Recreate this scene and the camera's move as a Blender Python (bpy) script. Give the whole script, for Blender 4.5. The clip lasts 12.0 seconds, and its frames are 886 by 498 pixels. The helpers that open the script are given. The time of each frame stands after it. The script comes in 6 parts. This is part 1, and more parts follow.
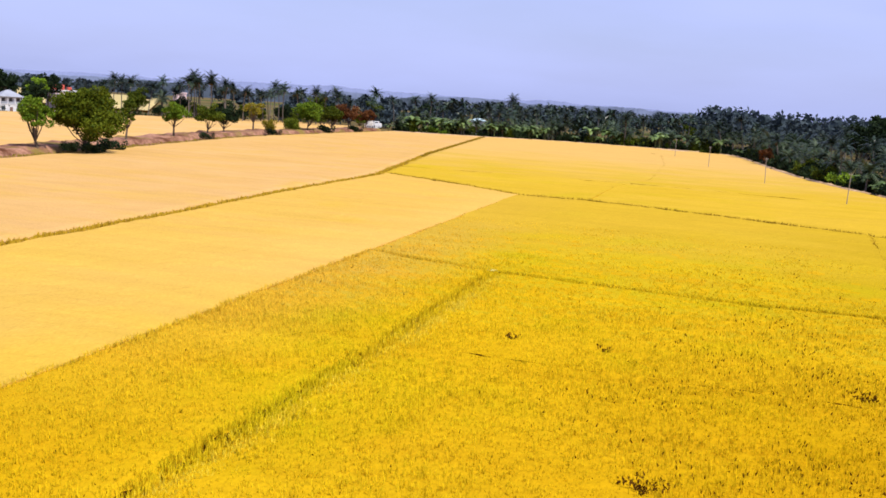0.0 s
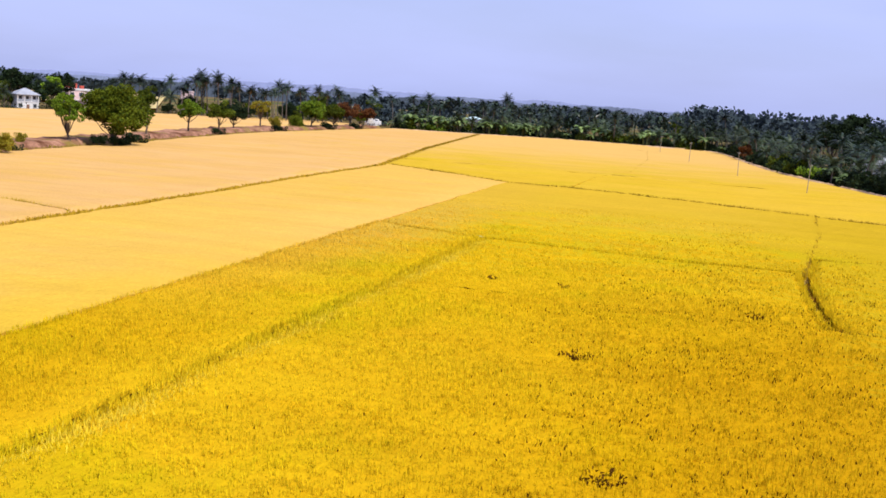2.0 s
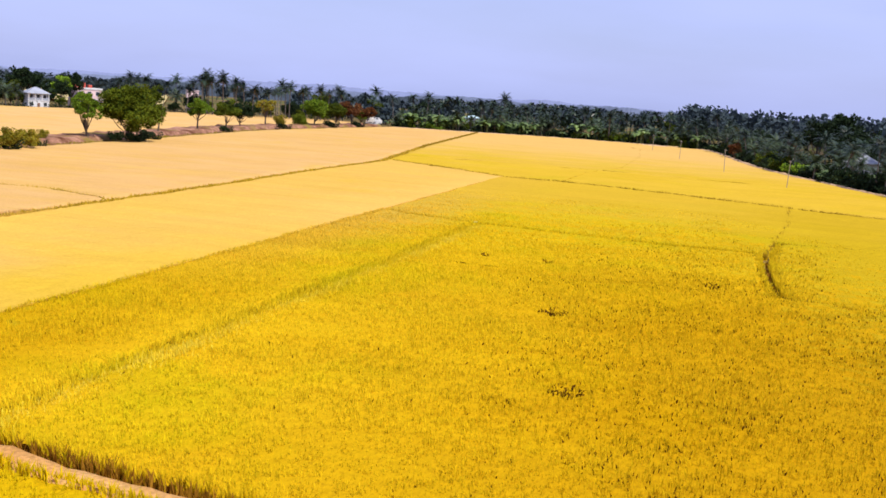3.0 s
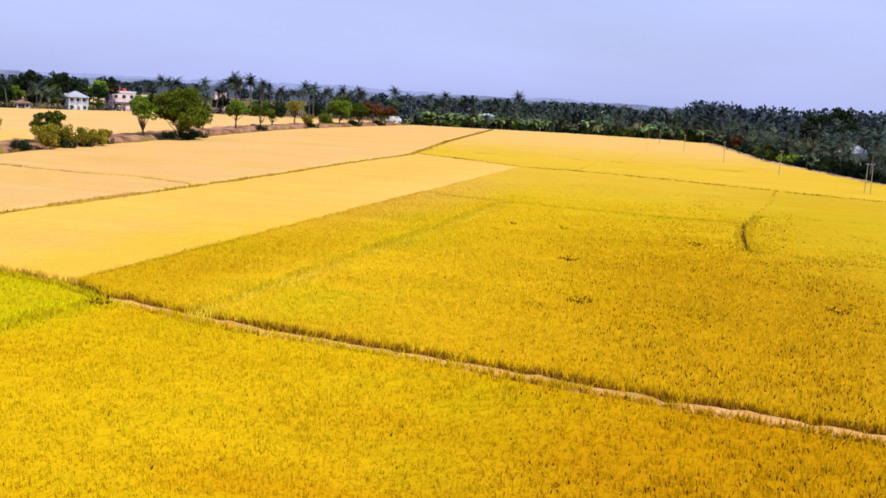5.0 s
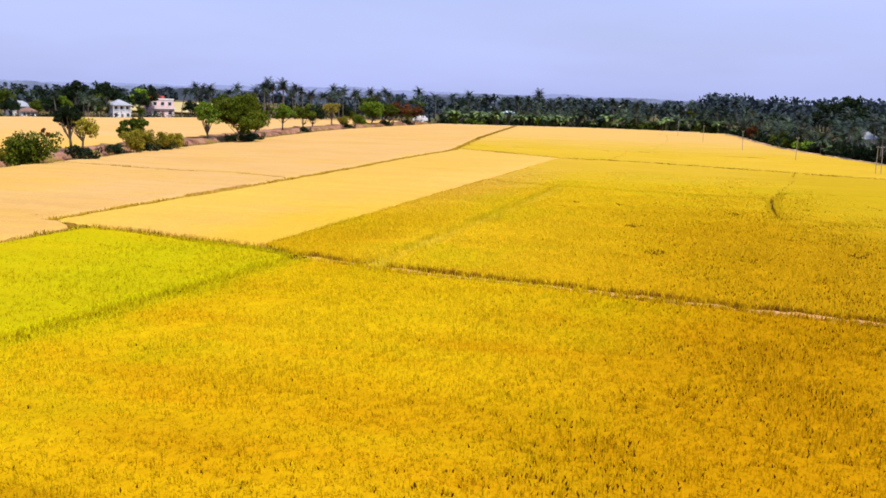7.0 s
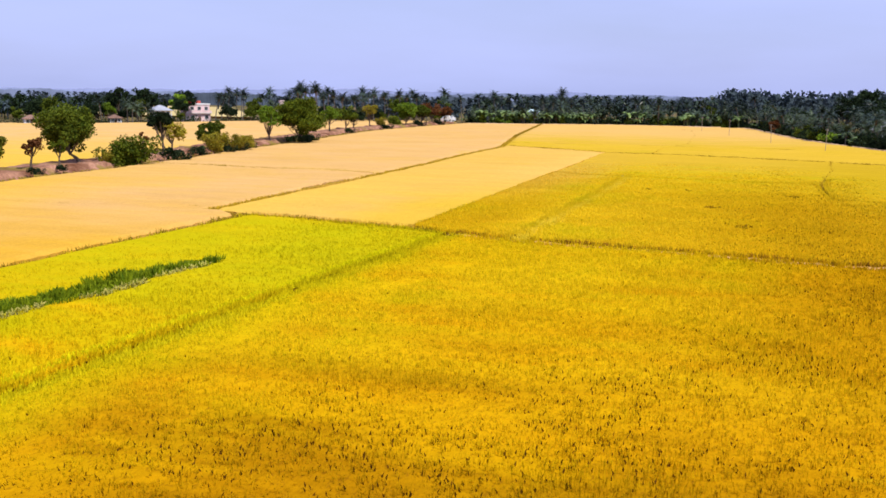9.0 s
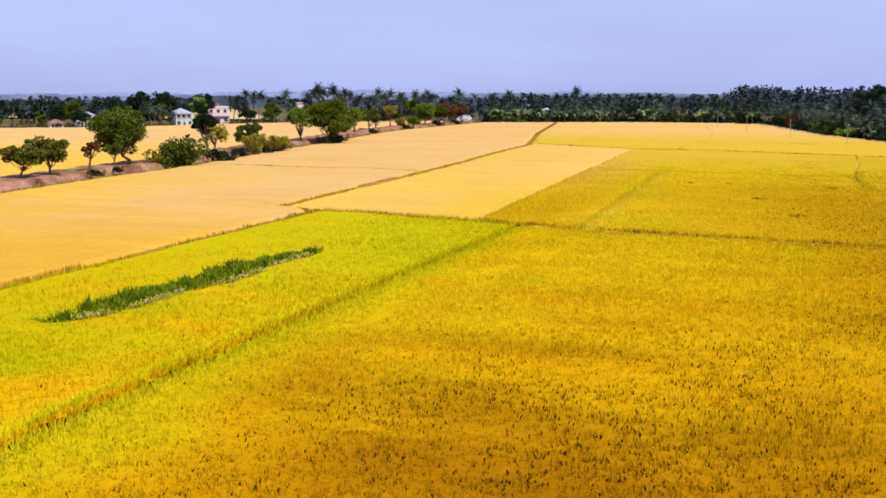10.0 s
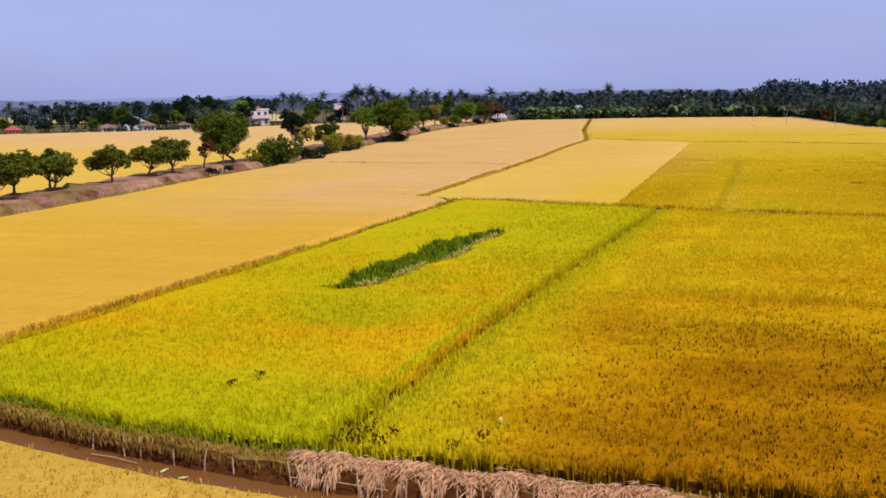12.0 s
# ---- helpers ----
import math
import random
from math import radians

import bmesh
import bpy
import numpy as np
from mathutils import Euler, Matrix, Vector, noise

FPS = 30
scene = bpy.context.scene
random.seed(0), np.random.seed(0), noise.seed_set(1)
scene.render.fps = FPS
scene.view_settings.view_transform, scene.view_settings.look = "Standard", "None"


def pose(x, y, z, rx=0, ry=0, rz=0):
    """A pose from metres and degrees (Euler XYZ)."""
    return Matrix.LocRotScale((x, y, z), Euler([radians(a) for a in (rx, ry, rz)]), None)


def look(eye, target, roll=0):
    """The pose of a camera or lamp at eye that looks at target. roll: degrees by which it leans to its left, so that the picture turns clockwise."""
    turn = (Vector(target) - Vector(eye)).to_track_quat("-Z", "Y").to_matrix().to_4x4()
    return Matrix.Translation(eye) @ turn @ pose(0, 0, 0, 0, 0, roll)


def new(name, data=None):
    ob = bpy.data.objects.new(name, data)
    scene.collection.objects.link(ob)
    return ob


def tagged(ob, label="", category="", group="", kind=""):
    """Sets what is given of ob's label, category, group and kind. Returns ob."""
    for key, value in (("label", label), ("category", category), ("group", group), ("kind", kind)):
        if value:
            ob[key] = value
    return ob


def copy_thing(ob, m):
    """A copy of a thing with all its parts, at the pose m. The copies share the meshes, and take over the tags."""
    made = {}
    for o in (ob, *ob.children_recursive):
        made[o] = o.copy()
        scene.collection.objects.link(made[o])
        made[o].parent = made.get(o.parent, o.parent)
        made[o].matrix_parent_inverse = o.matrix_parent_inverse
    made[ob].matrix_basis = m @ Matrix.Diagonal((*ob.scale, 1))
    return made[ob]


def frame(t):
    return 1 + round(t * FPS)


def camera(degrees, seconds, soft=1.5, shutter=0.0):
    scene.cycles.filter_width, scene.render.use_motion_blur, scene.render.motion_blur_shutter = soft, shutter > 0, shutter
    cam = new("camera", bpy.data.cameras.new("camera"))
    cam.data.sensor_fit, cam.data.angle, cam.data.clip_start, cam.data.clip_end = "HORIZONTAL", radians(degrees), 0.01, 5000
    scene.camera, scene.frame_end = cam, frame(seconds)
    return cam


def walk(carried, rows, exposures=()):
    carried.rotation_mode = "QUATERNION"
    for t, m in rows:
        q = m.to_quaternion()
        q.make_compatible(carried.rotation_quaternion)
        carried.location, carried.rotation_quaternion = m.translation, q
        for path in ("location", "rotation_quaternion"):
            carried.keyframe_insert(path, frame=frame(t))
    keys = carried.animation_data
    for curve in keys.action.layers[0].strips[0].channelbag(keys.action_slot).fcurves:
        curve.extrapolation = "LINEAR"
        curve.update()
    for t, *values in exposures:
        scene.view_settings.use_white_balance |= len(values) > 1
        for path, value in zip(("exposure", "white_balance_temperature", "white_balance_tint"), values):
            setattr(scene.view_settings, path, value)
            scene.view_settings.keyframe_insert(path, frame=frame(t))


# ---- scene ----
cam = camera(45.7, 12.0, soft=1.65)
METRES, EYE, TILT, LEAN, TURN = 100.0, 12.4, 0.0, 0.0, 15.8
ROWS = [
    (0.0, 0.0, 0.0, 0.0, 0.52, -8.18, -3.65),
    (0.5, 0.0006, -0.0319, -0.0009, 0.47, -8.17, -3.66),
    (1.0, 0.0011, -0.068, -0.0018, 0.43, -8.16, -3.72),
    (1.5, 0.0017, -0.1099, -0.0027, 0.4, -8.16, -3.76),
    (2.0, 0.0023, -0.1519, -0.0036, 0.37, -8.17, -3.77),
    (2.5, 0.0027, -0.1966, -0.0039, 0.35, -8.18, -3.81),
    (3.0, 0.0031, -0.2453, -0.0041, 0.33, -8.2, -3.84),
    (5.0, -0.018, -0.4306, -0.0052, 0.89, -8.28, -3.19),
    (5.5, -0.0313, -0.4739, -0.0057, 1.03, -8.28, -2.91),
    (6.0, -0.0478, -0.5186, -0.0062, 1.14, -8.3, -2.57),
    (6.5, -0.0652, -0.5599, -0.0068, 1.19, -8.33, -2.04),
    (8.5, -0.1498, -0.7026, -0.0081, 1.37, -8.33, -1.19),
    (9.0, -0.1773, -0.7308, -0.0085, 1.39, -8.33, -0.73),
    (9.5, -0.2046, -0.7554, -0.0089, 1.43, -8.33, -0.36),
    (10.0, -0.233, -0.7784, -0.0095, 1.48, -8.32, -0.03),
    (10.5, -0.2641, -0.8017, -0.01, 1.55, -8.32, 0.28),
    (11.0, -0.2941, -0.823, -0.0104, 1.61, -8.32, 0.54),
    (11.5, -0.3246, -0.8434, -0.0109, 1.67, -8.32, 0.75),
    (12.0, -0.3574, -0.864, -0.0118, 1.73, -8.31, 0.92),
]
EXPOSURES = [(0.0, 0.0, 6500, 10), (9.0, 0.0, 6480, 10), (10.5, -0.15, 6380, 11), (12.0, -0.38, 6250, 12)]
walk(cam, [(t, pose(0, 0, EYE, TILT, LEAN, TURN) @ pose(METRES * x, METRES * y, METRES * z, 90 + pitch, roll, yaw)) for t, x, y, z, yaw, pitch, roll in ROWS], EXPOSURES)

# ---- world and sun ----
SUN_DIR = Vector((0.56, -0.30, 0.95)).normalized()
SUN_EL, SUN_AZ = math.asin(SUN_DIR.z), math.atan2(SUN_DIR.x, SUN_DIR.y)
world = bpy.data.worlds.new("world")
scene.world = world
world.use_nodes = True
wn, wl = world.node_tree.nodes, world.node_tree.links
sky = wn.new("ShaderNodeTexSky")
sky.sky_type, sky.sun_disc = "NISHITA", False
sky.sun_elevation, sky.sun_rotation = SUN_EL, SUN_AZ
sky.air_density, sky.dust_density, sky.ozone_density = 1.0, 2.0, 2.0
haze = wn.new("ShaderNodeMix")
haze.data_type = "RGBA"
sky_at = wn.new("ShaderNodeTexCoord")
stretch = wn.new("ShaderNodeMapping")
stretch.inputs["Scale"].default_value = (2.0, 2.0, 9.0)
wisps = wn.new("ShaderNodeTexNoise")
wisps.inputs["Scale"].default_value, wisps.inputs["Detail"].default_value = 1.6, 5.0
veil = wn.new("ShaderNodeMapRange")
for k, v in ((1, 0.35), (2, 0.7), (3, 0.64), (4, 0.80)):
    veil.inputs[k].default_value = v
wl.new(sky_at.outputs["Generated"], stretch.inputs[0])
wl.new(stretch.outputs[0], wisps.inputs["Vector"])
wl.new(wisps.outputs[0], veil.inputs[0])
wl.new(veil.outputs[0], haze.inputs[0])
haze.inputs[7].default_value = (6.0, 6.8, 12.2, 1)
wl.new(sky.outputs[0], haze.inputs[6])
wl.new(haze.outputs[2], wn["Background"].inputs[0])
wn["Background"].inputs[1].default_value = 0.1
sun = new("sun", bpy.data.lights.new("sun", "SUN"))
sun.data.energy, sun.data.angle, sun.data.color = 4.9, radians(0.6), (1.0, 0.95, 0.86)
sun.matrix_world = look((0, 0, 200), tuple(Vector((0, 0, 200)) - SUN_DIR))


# ---- materials ----
def nodes_of(name, rough=0.8):
    m = bpy.data.materials.new(name)
    m.use_nodes = True
    n, l = m.node_tree.nodes, m.node_tree.links
    b = n["Principled BSDF"]
    b.inputs["Roughness"].default_value = rough
    b.inputs["Specular IOR Level"].default_value = 0.2 if rough > 0.45 else 0.4
    return m, n, l, b


def noise_at(n, l, pos, scale, detail=3.0, stretch=None, rough=0.6):
    t = n.new("ShaderNodeTexNoise")
    t.inputs["Scale"].default_value, t.inputs["Detail"].default_value, t.inputs["Roughness"].default_value = scale, detail, rough
    if stretch:
        mp = n.new("ShaderNodeMapping")
        mp.inputs["Scale"].default_value = stretch
        l.new(pos, mp.inputs[0])
        pos = mp.outputs[0]
    l.new(pos, t.inputs["Vector"])
    return t.outputs["Fac"]


def ranged(n, l, value, lo, hi, a=0.0, b=1.0):
    r = n.new("ShaderNodeMapRange")
    for k, v in zip((1, 2, 3, 4), (lo, hi, a, b)):
        r.inputs[k].default_value = v
    l.new(value, r.inputs[0])
    return r.outputs[0]


def blend(n, l, fac, a, b, mode="MIX"):
    x = n.new("ShaderNodeMix")
    x.data_type, x.blend_type = "RGBA", mode
    for k, v in ((0, fac), (6, a), (7, b)):
        if isinstance(v, (int, float)):
            x.inputs[k].default_value = v
        elif isinstance(v, tuple):
            x.inputs[k].default_value = (*v, 1)
        else:
            l.new(v, x.inputs[k])
    return x.outputs[2]


def tipped_normal(n, l, geometry, up):
    """The surface normal leaned towards the sky, as the mean of many small bent leaves."""
    s = n.new("ShaderNodeVectorMath")
    s.operation = "ADD"
    s.inputs[1].default_value = (0, 0, up)
    l.new(geometry.outputs["Normal"], s.inputs[0])
    u = n.new("ShaderNodeVectorMath")
    u.operation = "NORMALIZE"
    l.new(s.outputs[0], u.inputs[0])
    return u.outputs[0]


def zone_mask(n, l, p, spans, wobble, seed):
    """0 outside and 1 inside a part of the plain with ragged edges: spans of (axis, from, to), each a ramp along x or y."""
    sep = n.new("ShaderNodeSeparateXYZ")
    shift = n.new("ShaderNodeVectorMath")
    shift.inputs[1].default_value = (17.0 * seed, 5.0 * seed, 0)
    l.new(p, shift.inputs[0])
    sway = ranged(n, l, noise_at(n, l, shift.outputs[0], 0.09, 4, (0.6, 1.3, 1)), 0.25, 0.75, -wobble, wobble)
    l.new(p, sep.inputs[0])
    f = None
    for axis, a, b in spans:
        ad = n.new("ShaderNodeMath")
        l.new(sep.outputs["xy".index(axis)], ad.inputs[0])
        l.new(sway, ad.inputs[1])
        r = ranged(n, l, ad.outputs[0], a, b)
        f = r if f is None else blend(n, l, 1.0, f, r, "MULTIPLY")
    return f


def rice_material(name, low, high, patch, amount, blades, green=(0.3, 0.34, 0.02), green_at=0.62, zones=(), gaps=0.0, smudge=None):
    """Ripe rice: two ground tones, patches of a third, greener spots, zones of another tone, and soft streaks left by the wind."""
    m, n, l, b = nodes_of(name, 0.85)
    b.inputs["Specular IOR Level"].default_value = 0.0
    pos = n.new("ShaderNodeNewGeometry")
    p = pos.outputs["Position"]
    wide = ranged(n, l, noise_at(n, l, p, 0.05, 3), 0.36, 0.66)
    c = blend(n, l, wide, low, high)
    mid = ranged(n, l, noise_at(n, l, p, 0.14, 4, (0.45, 1.5, 1)), 0.46, 0.7, 0, amount)
    c = blend(n, l, mid, c, patch)
    gr = ranged(n, l, noise_at(n, l, p, 0.09, 4, (0.9, 0.8, 1)), green_at, green_at + 0.16, 0, 0.85)
    c = blend(n, l, gr, c, green)
    for k, (spans, wobble, colour, strength) in enumerate(zones):
        f = zone_mask(n, l, p, spans, wobble, k + 1)
        c = blend(n, l, blend(n, l, 1.0, f, (strength, strength, strength), "MULTIPLY"), c, colour)
    if smudge:
        f = ranged(n, l, noise_at(n, l, p, 0.2, 5, (0.3, 1.1, 1)), 0.47, 0.59, 0.0, 0.55)
        f = blend(n, l, 1.0, f, zone_mask(n, l, p, smudge[0], 3.0, 9), "MULTIPLY")
        c = blend(n, l, f, c, smudge[1])
    streak = ranged(n, l, noise_at(n, l, p, 0.5, 4, (0.16, 1.0, 1)), 0.3, 0.7, 0.94, 1.05)
    c = blend(n, l, 1.0, c, streak, "MULTIPLY")
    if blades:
        # blades are brightened to make up for the sun lost on upright faces
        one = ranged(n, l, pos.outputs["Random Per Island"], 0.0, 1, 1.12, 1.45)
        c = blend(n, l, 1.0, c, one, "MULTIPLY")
        l.new(tipped_normal(n, l, pos, 1.8), b.inputs["Normal"])
        tr = n.new("ShaderNodeBsdfTranslucent")
        mx = n.new("ShaderNodeMixShader")
        mx.inputs[0].default_value = 0.5
        l.new(c, tr.inputs[0])
        l.new(b.outputs[0], mx.inputs[1])
        l.new(tr.outputs[0], mx.inputs[2])
        l.new(mx.outputs[0], n["Material Output"].inputs[0])
    else:
        fine = noise_at(n, l, p, 7.0, 4, (1.0, 0.5, 1))
        # brown stalks, darkened for the shade in small gaps between the hills of rice
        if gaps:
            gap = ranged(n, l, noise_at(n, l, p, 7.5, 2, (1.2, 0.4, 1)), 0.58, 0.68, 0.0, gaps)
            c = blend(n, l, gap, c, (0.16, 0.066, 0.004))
        c = blend(n, l, 1.0, c, ranged(n, l, fine, 0.3, 0.72, 0.88, 1.08), "MULTIPLY")
        bump = n.new("ShaderNodeBump")
        bump.inputs["Strength"].default_value, bump.inputs["Distance"].default_value = 0.5, 0.08
        l.new(fine, bump.inputs["Height"])
        l.new(bump.outputs[0], b.inputs["Normal"])
    l.new(c, b.inputs["Base Color"])
    return m


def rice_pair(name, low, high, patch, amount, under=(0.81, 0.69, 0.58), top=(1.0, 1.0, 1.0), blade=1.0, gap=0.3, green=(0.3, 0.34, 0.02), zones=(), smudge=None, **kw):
    """Materials of the closed top of the crop, of its single blades, and of the leaves between them, toned darker and
    browner as if shaded.
    """
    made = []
    # top tones offset the stronger sun on flat faces than on blades
    for tail, tone, blades, hole in (("", top, False, 0.0), ("_blades", (blade, blade, blade), True, 0.0), ("_shaded_between", under, False, gap)):
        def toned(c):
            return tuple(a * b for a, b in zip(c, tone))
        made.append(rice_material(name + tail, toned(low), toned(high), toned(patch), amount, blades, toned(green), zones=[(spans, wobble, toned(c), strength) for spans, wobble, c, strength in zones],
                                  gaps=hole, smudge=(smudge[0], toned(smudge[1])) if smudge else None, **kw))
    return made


# zones of the single fields: where the tone changes, how ragged its edge is, the tone and how far it goes
# browner right sides of GOLD and AMBER partly paint in shaded blade sides
GOLD = rice_pair("rice_gold", (0.64, 0.455, 0.010), (0.68, 0.485, 0.013), (0.62, 0.405, 0.010), 0.7, green=(0.56, 0.47, 0.007), green_at=0.52, top=(0.72, 0.695, 0.9),
                 zones=[([("x", -12.0, 6.0), ("y", 54.0, 40.0)], 6.0, (0.54, 0.325, 0.003), 0.65), ([("x", -17.0, -24.0), ("y", 25.0, 60.0)], 3.0, (0.66, 0.42, 0.05), 0.75), ([("x", -16.5, -19.0), ("y", 40.0, 15.0)], 2.0, (0.54, 0.345, 0.005), 0.6),
                        ([("y", 75.0, 105.0)], 10.0, (0.70, 0.455, 0.030), 0.8), ([("x", 2.0, 16.0)], 5.0, (0.58, 0.395, 0.012), 0.65), ([("x", -1.0, 12.0), ("y", 45.0, 25.0)], 4.0, (0.47, 0.265, 0.003), 0.45)])
AMBER = rice_pair("rice_amber", (0.595, 0.43, 0.005), (0.635, 0.46, 0.007), (0.58, 0.33, 0.004), 0.85, green=(0.50, 0.43, 0.004), green_at=0.5, under=(0.86, 0.735, 0.6), top=(0.84, 0.80, 0.9), gap=0.5,
                  zones=[([("x", -5.0, 10.0)], 7.0, (0.46, 0.25, 0.003), 0.85), ([("y", -31.0, -46.0), ("x", -22.0, -17.0)], 3.5, (0.55, 0.27, 0.002), 0.4), ([("y", -48.0, -55.0), ("x", -20.0, -14.0)], 3.0, (0.40, 0.19, 0.002), 0.9), ([("y", -45.0, -55.0), ("x", -14.0, -7.0)], 2.5, (0.32, 0.14, 0.002), 0.6), ([("y", -17.0, -27.0), ("x", -16.0, -8.0)], 5.0, (0.58, 0.33, 0.003), 0.25), ([("x", -18.5, -21.5)], 2.0, (0.54, 0.46, 0.004), 0.8)],
                  smudge=([("y", -28.0, -46.0), ("x", -22.0, -17.0)], (0.27, 0.125, 0.002)))
PEACH = rice_pair("rice_peach", (0.67, 0.40, 0.125), (0.70, 0.43, 0.155), (0.67, 0.41, 0.09), 0.7, green=(0.67, 0.425, 0.07), green_at=0.62, under=(0.86, 0.83, 0.8), top=(0.83, 0.82, 0.86), blade=0.86,
                  zones=[([("y", 20.0, -20.0)], 12.0, (0.67, 0.375, 0.028), 0.9), ([("x", -58.0, -80.0), ("y", 70.0, 20.0)], 8.0, (0.71, 0.43, 0.035), 0.75)])
FAR_PEACH = rice_pair("rice_far_peach", (0.66, 0.405, 0.145), (0.70, 0.435, 0.18), (0.65, 0.40, 0.11), 0.7, green=(0.63, 0.42, 0.09), green_at=0.56, under=(0.86, 0.83, 0.8), top=(0.88, 0.87, 0.87), blade=0.86, zones=[([("y", 150.0, 70.0)], 20.0, (0.70, 0.44, 0.05), 0.85)])
STUBBLE = rice_pair("dry_stubble", (0.50, 0.38, 0.17), (0.56, 0.43, 0.21), (0.44, 0.38, 0.15), 0.7, green=(0.38, 0.38, 0.12), green_at=0.54)
GREEN = rice_pair("rice_green", (0.53, 0.395, 0.003), (0.61, 0.40, 0.004), (0.70, 0.375, 0.005), 1.0, green=(0.445, 0.39, 0.003), green_at=0.5, under=(0.86, 0.86, 0.7), top=(0.84, 0.84, 0.9),
                  zones=[([("y", -54.0, -62.0)], 2.5, (0.42, 0.41, 0.003), 0.85), ([("y", -40.0, -20.0)], 6.0, (0.49, 0.43, 0.005), 0.7)])
STRAW = rice_pair("rice_straw", (0.54, 0.325, 0.040), (0.60, 0.37, 0.055), (0.50, 0.29, 0.035), 0.6, green_at=0.8, under=(0.92, 0.9, 0.88), top=(0.92, 0.9, 0.9), blade=1.05)
# the pinker far end puts the haze of distance into the colour
PALE = rice_pair("rice_pale", (0.65, 0.42, 0.030), (0.68, 0.44, 0.038), (0.63, 0.415, 0.024), 0.7, green=(0.60, 0.42, 0.020), green_at=0.54, under=(0.86, 0.83, 0.8), top=(0.80, 0.79, 0.86), blade=0.86,
                 zones=[([("y", 165.0, 250.0)], 25.0, (0.74, 0.455, 0.13), 0.85)])
CREAM = rice_material("pale_dry_grass_blades", (0.70, 0.54, 0.03), (0.74, 0.57, 0.05), (0.68, 0.53, 0.02), 0.5, True)
FRESH = rice_material("pale_green_grass_blades", (0.60, 0.51, 0.006), (0.66, 0.54, 0.010), (0.55, 0.49, 0.004), 0.6, True)
LIME = rice_material("bright_green_weed_blades", (0.58, 0.53, 0.004), (0.66, 0.56, 0.006), (0.50, 0.50, 0.004), 0.6, True)
TINTED = rice_pair("rice_tinted", (0.67, 0.415, 0.075), (0.70, 0.435, 0.085), (0.68, 0.405, 0.095), 0.7, green=(0.64, 0.415, 0.05), green_at=0.58, under=(0.88, 0.87, 0.85), top=(0.85, 0.84, 0.86), blade=0.86,
                   zones=[([("x", -33.0, -45.0), ("y", 75.0, 30.0)], 6.0, (0.72, 0.47, 0.065), 0.7), ([("x", -36.0, -27.0), ("y", 35.0, 75.0)], 5.0, (0.76, 0.455, 0.10), 0.8), ([("x", -36.0, -28.0), ("y", 65.0, 25.0)], 5.0, (0.68, 0.435, 0.035), 0.75)])


def earth_material(name, a, b_, scale=0.5, grass=None, grass_at=0.55, bump=0.05):
    m, n, l, b = nodes_of(name, 0.95)
    b.inputs["Specular IOR Level"].default_value = 0.04
    p = n.new("ShaderNodeNewGeometry").outputs["Position"]
    c = blend(n, l, ranged(n, l, noise_at(n, l, p, scale, 5), 0.35, 0.65), a, b_)
    fine = noise_at(n, l, p, scale * 9, 4)
    c = blend(n, l, 1.0, c, ranged(n, l, fine, 0.3, 0.7, 0.7, 1.25), "MULTIPLY")
    if grass:
        c = blend(n, l, ranged(n, l, noise_at(n, l, p, scale * 0.6, 5), grass_at, grass_at + 0.1), c, grass)
    bp = n.new("ShaderNodeBump")
    bp.inputs["Strength"].default_value, bp.inputs["Distance"].default_value = 0.6, bump
    l.new(fine, bp.inputs["Height"])
    l.new(bp.outputs[0], b.inputs["Normal"])
    l.new(c, b.inputs["Base Color"])
    return m


# far darker than stalks are: the shade between them is in the colour
SHADED_STALKS = earth_material("shaded_rice_stalks", (0.045, 0.018, 0.002), (0.12, 0.05, 0.005), 3.5)
COUNTRY = earth_material("country_ground", (0.10, 0.075, 0.03), (0.17, 0.12, 0.045), 0.02, (0.07, 0.085, 0.02), 0.5, 0.1)
PATH_EARTH = earth_material("dry_pink_earth", (0.50, 0.25, 0.075), (0.62, 0.36, 0.13), 0.7, (0.34, 0.21, 0.03), 0.52)
BANK_EARTH = earth_material("bank_earth", (0.11, 0.042, 0.020), (0.40, 0.21, 0.135), 0.28, (0.22, 0.155, 0.04), 0.53, 0.2)
PALE_EARTH = earth_material("pale_pink_earth", (0.46, 0.29, 0.15), (0.60, 0.41, 0.25), 0.3, (0.50, 0.34, 0.10), 0.56)
MUD = earth_material("wet_mud", (0.07, 0.022, 0.006), (0.13, 0.045, 0.012), 0.6)
DITCH_EDGE = earth_material("ditch_edge_earth", (0.17, 0.08, 0.02), (0.30, 0.17, 0.045), 1.2, (0.16, 0.13, 0.03), 0.55)
WEEDY = earth_material("weedy_bund", (0.34, 0.22, 0.05), (0.44, 0.3, 0.07), 0.8, (0.22, 0.2, 0.03), 0.58)


